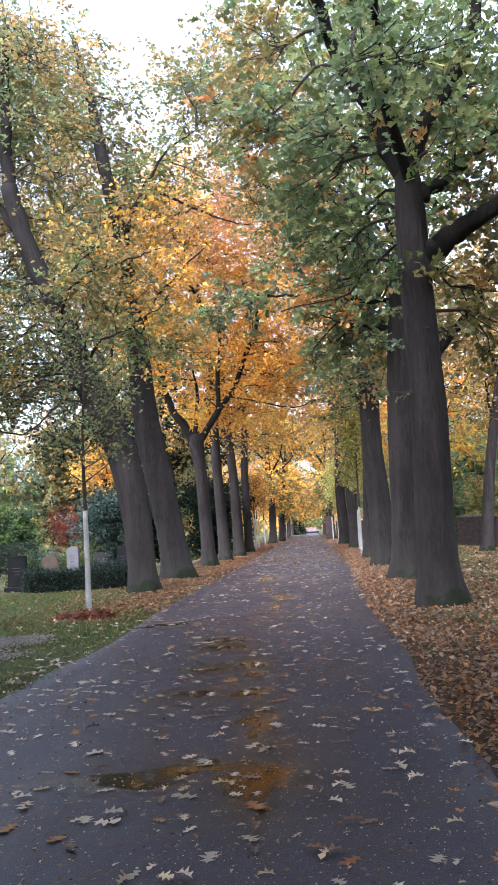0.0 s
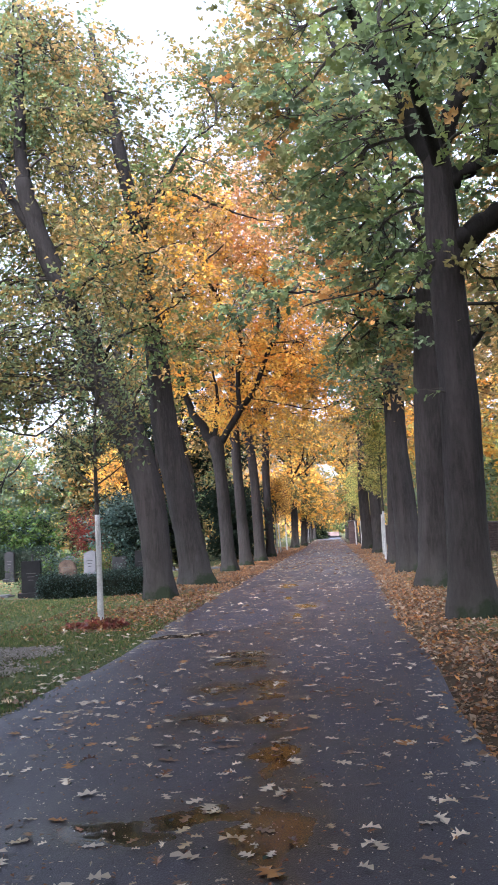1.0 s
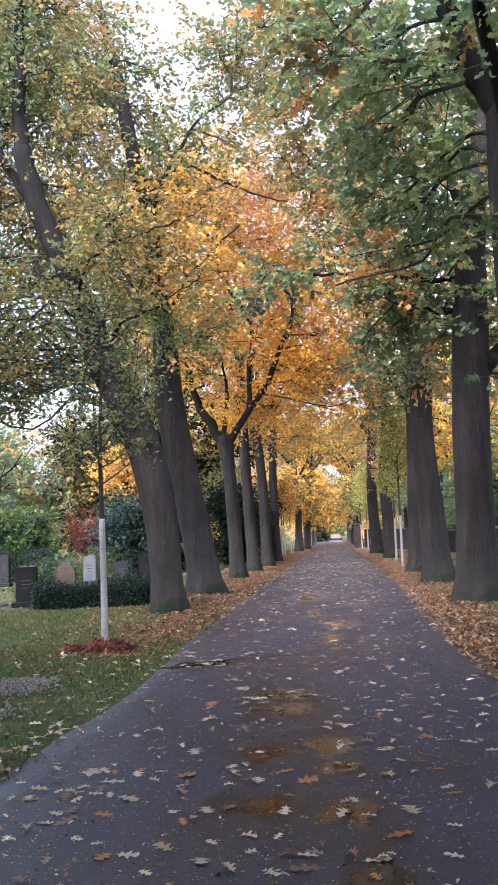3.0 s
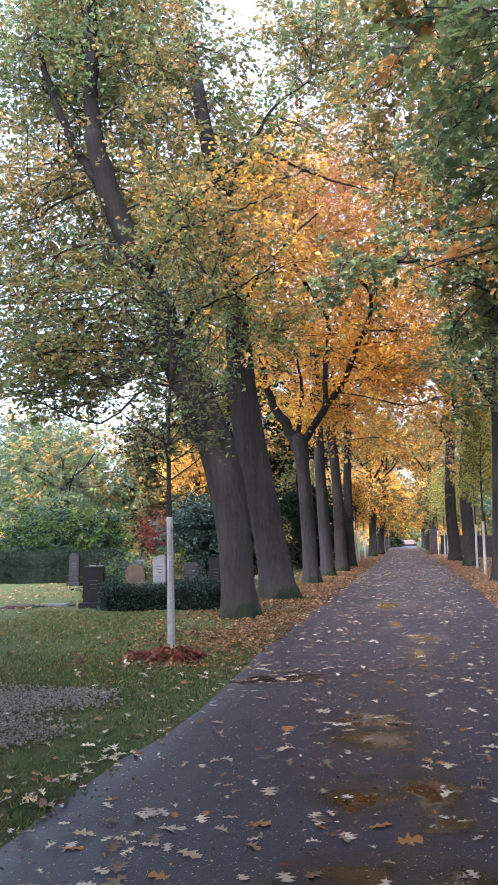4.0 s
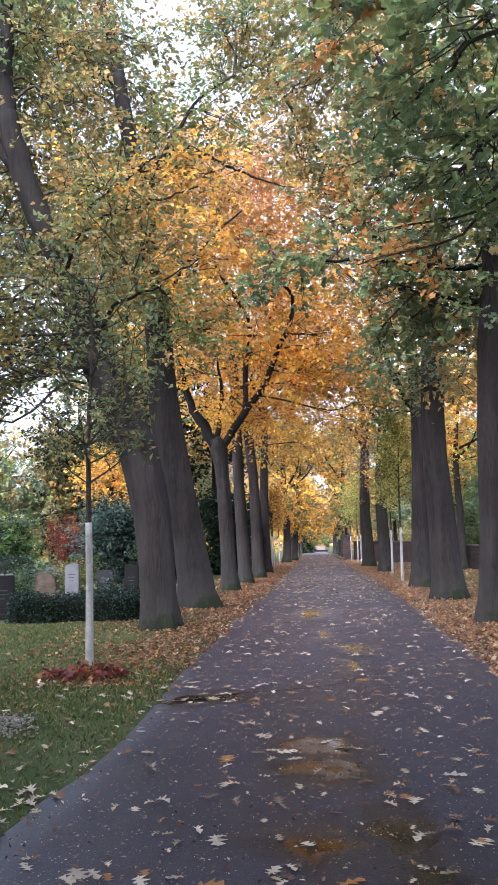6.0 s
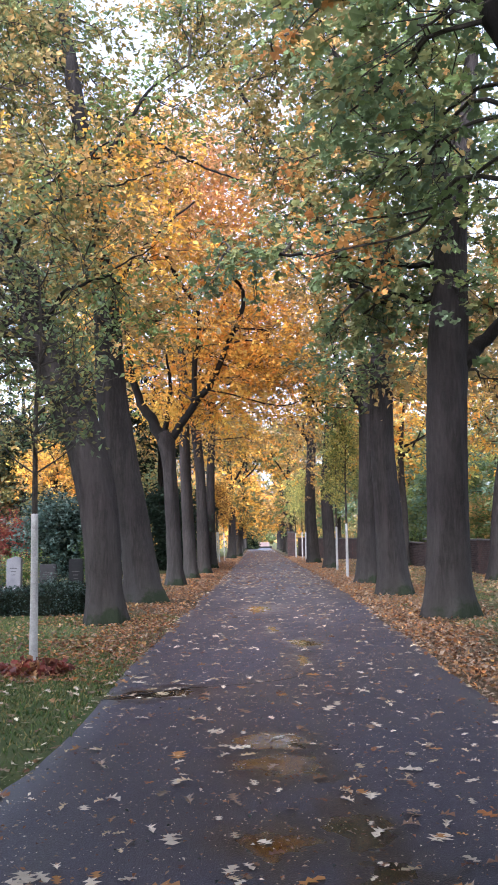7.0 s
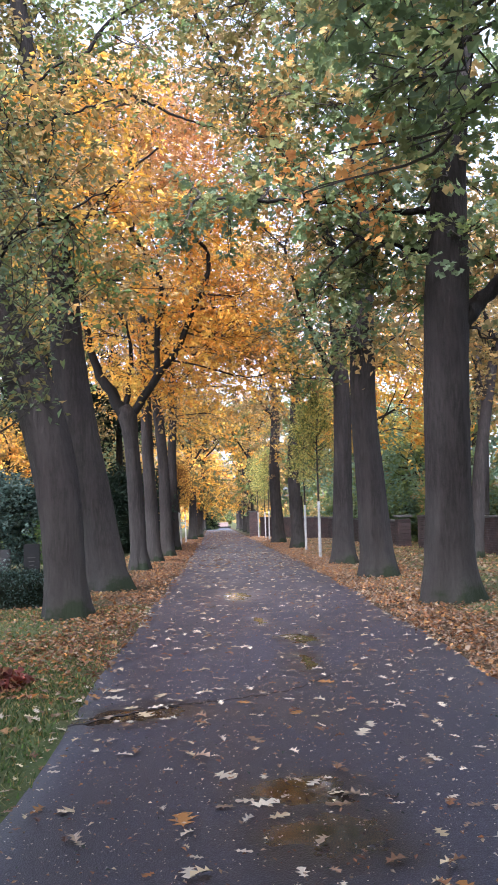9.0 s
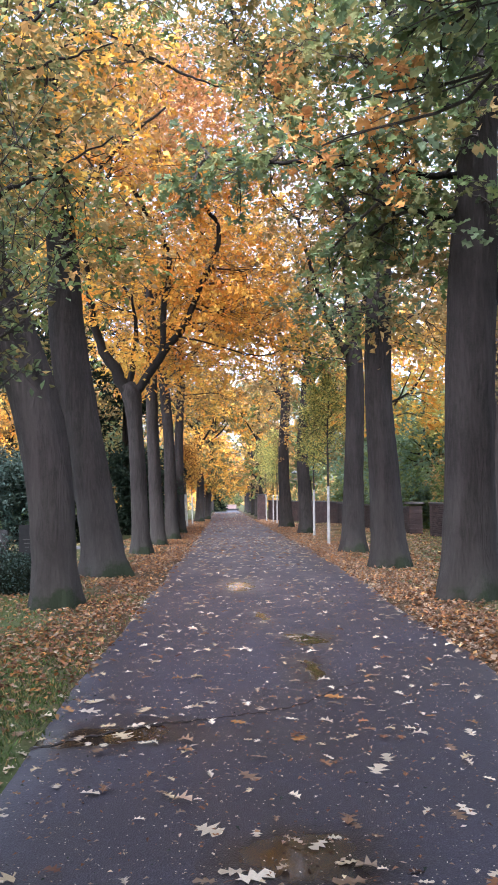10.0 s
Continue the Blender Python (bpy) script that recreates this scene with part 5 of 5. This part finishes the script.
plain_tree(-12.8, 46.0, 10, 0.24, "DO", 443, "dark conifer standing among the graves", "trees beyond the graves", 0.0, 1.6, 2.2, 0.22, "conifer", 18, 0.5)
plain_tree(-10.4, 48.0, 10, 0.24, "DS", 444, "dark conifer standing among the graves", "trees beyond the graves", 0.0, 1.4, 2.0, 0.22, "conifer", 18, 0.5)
plain_tree(-10.6, 43.0, 5.5, 0.16, "RY", 442, "small tree with yellow and orange leaves among the graves", "trees beyond the graves", 0.3, 2.4, 1.7, 0.15, "maple_tree", 12)

RIGHT_SIDE = [(10.0, 52, 5.5, "EL", 3.0), (13.5, 40, 7, "EL", 3.2), (8.5, 60, 7, "EL", 3.4), (14, 56, 9, "EO", 4.4), (10.5, 72, 10, "EO", 4.2), (6.5, 80, 11, "GL", 3.8), (17, 74, 11, "EO", 5.0), (8, 98, 13, "OY", 4.6),
              (12.5, 33, 6, "EL", 2.8), (14.5, 30, 9, "EL", 3.6), (21, 48, 9, "EO", 4.4)]
for k, (x, y, h, letters, spread) in enumerate(RIGHT_SIDE):
    plain_tree(x, y, h, 0.2, letters, 460 + k, "broad blue-green tree behind the brick wall", "trees behind the wall", 0.2 * (-1) ** k, 1.4, spread, 0.28, "tree", 17, 0.28)
plain_tree(6.0, 44.5, 9.5, 0.22, "RK", 490, "tree with bright orange leaves beside the wall", "trees beside the wall", 0.2, 4.8, 3.3, 0.24, "maple_tree", 24, 0.19)
plain_tree(11.0, 45.0, 9.5, 0.22, "RK", 492, "tree with bright orange leaves behind the wall", "trees beside the wall", 0.2, 5.2, 3.2, 0.24, "maple_tree", 20, 0.2)
shrub(9.5, 43.5, 2.6, 3.2, "LY", 13, "yellow-green shrub behind the brick wall", 0.13, 18, density=2.2)
plain_tree(6.2, 30.5, 10, 0.24, "YO", 491, "slender tree leaning beside the brick wall", "trees beside the wall", 1.5, 4.6, 2.2, 0.16, "tree", 12)

for k, (x, y, w, h) in enumerate([(8.4, 49.0, 2.8, 2.5), (9.0, 54.5, 3.2, 2.9), (8.0, 61.0, 3.0, 2.6), (10.4, 47.5, 2.6, 2.2), (11.2, 41.5, 2.8, 2.0)]):
    shrub(x, y, w, h, "EL", 20 + k, "soft blue-green shrub behind the brick wall", 0.18, 16, density=1.7)


# distant woods closing the view all round
def far_woods():
    r = np.random.default_rng(77)
    geo = Geo()
    for k in range(150):
        ang = r.uniform(-0.75, 0.75)
        dist = r.uniform(150, 215)
        x, y = dist * math.sin(ang), dist * math.cos(ang)
        if abs(x) < 6 and y < 185:
            continue
        h = r.uniform(9, 17) if abs(x) > 22 else r.uniform(4.5, 7)
        n = 300
        d = r.normal(0, 1, (n, 3))
        d /= np.linalg.norm(d, axis=1)[:, None]
        p = d * r.uniform(0.4, 1.0, (n, 1)) * (4.5, 4.5, h * 0.52) + (x, y, gz(y) + h * 0.5)
        letters = ["YO", "OL", "GO", "RY", "LG"][r.integers(5)]
        scatter_leaves(geo, p, r.uniform(0.7, 1.3, n), tints(letters, n, r), r, PLAIN, 1.0)
    return tagged(new("far_woods", geo.mesh("far_woods", M_LEAF)), "distant woods in mixed autumn colours", "woods", kind="stuff")


far_woods()


# pale garden wall closing the far end of the avenue
end = thing("end_wall", (-0.9, 152, gz(152)), "low pale rendered wall across the end of the avenue", "wall", kind="structure")
bm = bmesh.new()
bevel_box(bm, (4.4, 0.4, 1.05), (0, 0, 0.52), 0.03)
part("wall_body", bm, M_PALE_WALL, end)
bm = bmesh.new()
bevel_box(bm, (5.2, 0.5, 0.34), (0, -0.1, 0.17), 0.02)
part("plinth", bm, M_STONE_DARK, end)


# ---- fallen leaves ----
def keep_off(x, y, r, lo, hi):
    return (x > band(y, LEFT_EDGE) + lo) & (x < band(y, RIGHT_EDGE) + hi)


def curled_leaf(seed, material):
    """One fallen oak leaf, bent as it dried."""
    r = np.random.default_rng(seed)
    v, f = LOBED
    v = v.copy() - (0, 0.5, 0)
    v[:, 0] *= r.uniform(0.6, 1.0)
    v[:, 2] = r.uniform(0.02, 0.30) * v[:, 0] ** 2 + r.uniform(-0.04, 0.12) * v[:, 1] ** 2 + r.uniform(-0.07, 0.07) * v[:, 0] * v[:, 1]
    v[:, 2] -= v[:, 2].min()
    geo = Geo()
    geo.add(v, f, np.repeat(tints("WWTWAWWA"[seed % 8], 1, r, 0.12), len(v), axis=0))
    stalk = np.array([(0, -0.5, v[0, 2]), (0.03, -0.68, v[0, 2] + 0.02), (0.05, -0.8, v[0, 2] + 0.01)])
    ends = np.vstack([stalk + (0.012, 0, 0), stalk - (0.012, 0, 0)])
    geo.add(ends, [(0, 1, 4, 3), (1, 2, 5, 4)], np.tile((0.2, 0.1, 0.05), (6, 1)))
    return geo.mesh("fallen_leaf", material)


LEAF_MESHES = [curled_leaf(600 + k, M_FALLEN) for k in range(18)]
rng = np.random.default_rng(8)
made = 0
while made < 298:
    x, y = rng.uniform(-2.7, 1.0), rng.uniform(3.6, 13.5)
    if not keep_off(x, y, rng, 0.05, -0.03) or rng.random() > (1.0 if y < 8.5 else 0.5):
        continue
    ob = new("fallen_leaf", LEAF_MESHES[rng.integers(len(LEAF_MESHES))])
    size = rng.uniform(0.06, 0.125) if rng.random() < 0.8 else rng.uniform(0.13, 0.175)
    ob.matrix_world = Matrix.LocRotScale((x, y, float(road_z(x, y)) + 0.004), Euler((rng.normal(0, 0.06), rng.normal(0, 0.06), rng.uniform(0, 6.3))), (size, size, size))
    tagged(ob, "dry curled oak leaf lying on wet asphalt", "leaf", "fallen leaves on the path")
    made += 1


def litter(name, x0, x1, y0, y1, n, letters, seed, label, height, test, size=(0.07, 0.15), tilt=0.25, shape=SPIKY, width=1.0):
    r = np.random.default_rng(seed)
    x, y = r.uniform(x0, x1, n), r.uniform(y0, y1, n)
    ok = test(x, y, r)
    x, y = x[ok], y[ok]
    p = np.column_stack([x, y, height(x, y) + 0.012 + r.uniform(0, 0.018, len(x))])
    geo = Geo()
    scatter_leaves(geo, p, r.uniform(*size, len(x)), tints(letters, len(x), r), r, shape, tilt, width=width)
    return tagged(new(name, geo.mesh(name, M_FALLEN)), label, "fallen leaves", kind="stuff")


def thick(stops):
    """A test that keeps leaves with a chance that depends on their distance beyond an edge."""
    def test(x, y, r, stops=stops):
        right = x - band(y, RIGHT_EDGE)
        left = band(y, LEFT_EDGE) - x
        off = np.maximum(right, left)
        patch = 0.75 + 0.5 * np.sin(1.9 * x + 0.7 * y) * np.sin(1.3 * y - x)
        return r.random(len(x)) < band(off, stops) * patch
    return test


litter("path_leaves", -2.9, 1.3, -6, 40, 6000, "WTB", 20, "scattered tan and brown leaves on the wet path", road_z, lambda x, y, r: keep_off(x, y, r, -0.05, 0.05) & (r.random(len(x)) < band(y, [(-6, 0.5), (3, 0.45), (11, 0.42), (20, 0.55), (40, 0.8)])), (0.035, 0.12), 0.07, LOBED, 0.75)
litter("path_leaves", -2.5, 1.4, 28, 120, 4200, "BTW", 21, "scattered brown leaves further along the path", road_z, lambda x, y, r: keep_off(x, y, r, 0, 0), (0.07, 0.15), 0.1, SPIKY, 0.7)
litter("verge_leaves", 0.85, 3.4, -8, 75, 175000, "TBA", 22, "thick drift of russet leaves along the path edge", surface_z, thick([(-0.25, 0.0), (-0.1, 0.25), (0.03, 1.0), (0.7, 0.9), (1.2, 0.45), (3, 0.3)]), (0.038, 0.082), 0.45, PLAIN)
litter("verge_leaves", -5.0, -2.2, 13, 75, 85000, "BTA", 23, "russet leaves drifted along the path edge", surface_z, thick([(-0.25, 0.0), (-0.08, 0.3), (0.1, 0.9), (0.9, 0.8), (1.5, 0.35), (3, 0.2)]), (0.038, 0.080), 0.45, PLAIN)
litter("verge_leaves", -4.6, -2.3, 4, 13.5, 2000, "WTBW", 27, "pale and brown leaves caught along the grass edge", surface_z, thick([(-0.22, 0.0), (-0.05, 0.35), (0.1, 0.5), (0.5, 0.25), (1.6, 0.10)]), (0.05, 0.11), 0.2, LOBED, 0.8)
litter("lawn_leaves", 2.6, 8.5, -8, 60, 39000, "TBY", 24, "tan leaves scattered over the lawn by the wall", lawn_height, thick([(0, 1), (8, 0.8)]), (0.06, 0.12), 0.35, PLAIN)
litter("lawn_leaves", -13, -2.6, -8, 40, 15000, "BTY", 25, "tan leaves scattered over the lawn by the graves", lawn_height, thick([(-0.05, 0.5), (1, 0.3), (3, 0.3), (5, 0.8), (10, 0.8)]), (0.04, 0.09), 0.35)


# pale specks laid on the road in place of glints on the wet surface
litter("path_glints", -2.8, 1.1, 3.2, 15, 9000, "WW", 28, "tiny pale flecks standing in for glints on wet asphalt", road_z, lambda x, y, r: keep_off(x, y, r, 0, 0), (0.006, 0.013), 0.1, PLAIN)
litter("path_crumbs", -2.8, 1.1, 3.4, 22, 9000, "TBDW", 26, "tiny leaf crumbs and twigs on the asphalt", road_z, lambda x, y, r: keep_off(x, y, r, 0, 0), (0.012, 0.035), 0.2, PLAIN)


# mulch of red leaves at the young tree's foot
def mulch_ring(x, y):
    r = np.random.default_rng(55)
    n = 900
    ang, d = r.uniform(0, 6.3, n), 0.42 * r.uniform(0, 1, n) ** 0.6
    p = np.column_stack([x + d * np.cos(ang) * 1.15, y - 0.08 + d * np.sin(ang), 0.03 + 0.06 * (1 - d / 0.45) + r.uniform(0, 0.03, n)])
    geo = Geo()
    scatter_leaves(geo, p, r.uniform(0.05, 0.12, n), tints("MBB", n, r), r, SPIKY, 0.7)
    tagged(new("leaf_mound", geo.mesh("leaf_mound", M_FALLEN)), "small mound of red-brown leaves round the young tree", "leaf pile", kind="stuff")


mulch_ring(-3.62, 13.85)


def gravel_stones():
    r = np.random.default_rng(66)
    n = 21000
    x, y = r.uniform(-7.6, -3.0, n), r.uniform(8.9, 12.2, n)
    ok = (np.maximum(x + 5.6, 0) / 2.35) ** 4 + ((y - 10.6) / 1.35) ** 4 < 0.7 + 0.35 * np.sin(3 * x) * np.sin(4 * y) + r.normal(0, 0.16, n)
    x, y = x[ok], y[ok]
    cube = np.array([(sx, sy, sz) for sx in (-0.5, 0.5) for sy in (-0.5, 0.5) for sz in (-0.5, 0.5)]) * 0.8
    faces = np.array([(0, 1, 3, 2), (4, 6, 7, 5), (0, 4, 5, 1), (2, 3, 7, 6), (1, 5, 7, 3)])
    geo = Geo()
    m = len(x)
    v = cube[None] * r.uniform(0.009, 0.028, (m, 1, 3)) * (1, 1, 0.7) * r.uniform(0.7, 1.2, (m, 8, 1))
    a = r.uniform(0, 6.3, m)[:, None]
    v = np.stack([v[..., 0] * np.cos(a) - v[..., 1] * np.sin(a), v[..., 0] * np.sin(a) + v[..., 1] * np.cos(a), v[..., 2]], -1)
    v += np.column_stack([x, y, lawn_height(x, y) + 0.03])[:, None]
    geo.add(v.reshape(-1, 3), (faces[None] + 8 * np.arange(m)[:, None, None]).reshape(-1, 4))
    tagged(new("gravel_stones", geo.mesh("gravel_stones", M_GRAVEL)), "loose grey gravel stones at the lawn edge", "gravel", kind="stuff")


gravel_stones()


# ---- grass ----
def grass(name, x0, x1, y0, y1, n, seed, label, test, h=(0.018, 0.045)):
    r = np.random.default_rng(seed)
    x, y = r.uniform(x0, x1, n), r.uniform(y0, y1, n)
    ok = test(x, y, r)
    x, y = x[ok], y[ok]
    m = len(x)
    z = lawn_height(x, y)
    lean = r.normal(0, 0.022, (m, 2))
    ang = r.uniform(0, 3.14, m)
    w = r.uniform(0.004, 0.009, m)
    hh = r.uniform(*h, m)
    base = np.column_stack([x, y, z])
    side = np.column_stack([w * np.cos(ang), w * np.sin(ang), np.zeros(m)])
    tip = base + np.column_stack([lean, hh])
    v = np.stack([base - side, base + side, tip], 1)
    geo = Geo()
    geo.add(v.reshape(-1, 3), np.arange(3 * m).reshape(-1, 3), np.repeat(tints("NO", m, r, 0.25), 3, axis=0))
    return tagged(new(name, geo.mesh(name, M_GRASS)), label, "grass", kind="stuff")


def lawn_left(x, y, r):
    gravel = (np.maximum(x + 5.6, 0) / 2.35) ** 4 + ((y - 10.6) / 1.35) ** 4 < 0.55 + 0.35 * np.sin(3 * x) * np.sin(4 * y)
    patch = 0.6 + 0.5 * np.sin(1.1 * x + 2) * np.sin(0.8 * y)
    return (x < band(y, LEFT_EDGE) + 0.05 + 0.07 * np.sin(5 * y) * np.sin(2.1 * y) + 0.05 * np.sin(13 * y + 1) + r.normal(0, 0.03, len(x))) & ~gravel & (r.random(len(x)) < np.where(y > 14, 0.45, 1.0) * patch)


grass("grass", -8, -2.5, 5, 20, 230000, 31, "short damp green grass by the path", lawn_left)
grass("grass", 1.2, 8, 7, 45, 60000, 32, "sparse grass under fallen leaves", lambda x, y, r: (x > band(y, RIGHT_EDGE) + 0.5) & (np.sin(1.3 * x) * np.sin(0.7 * y) > -0.2))
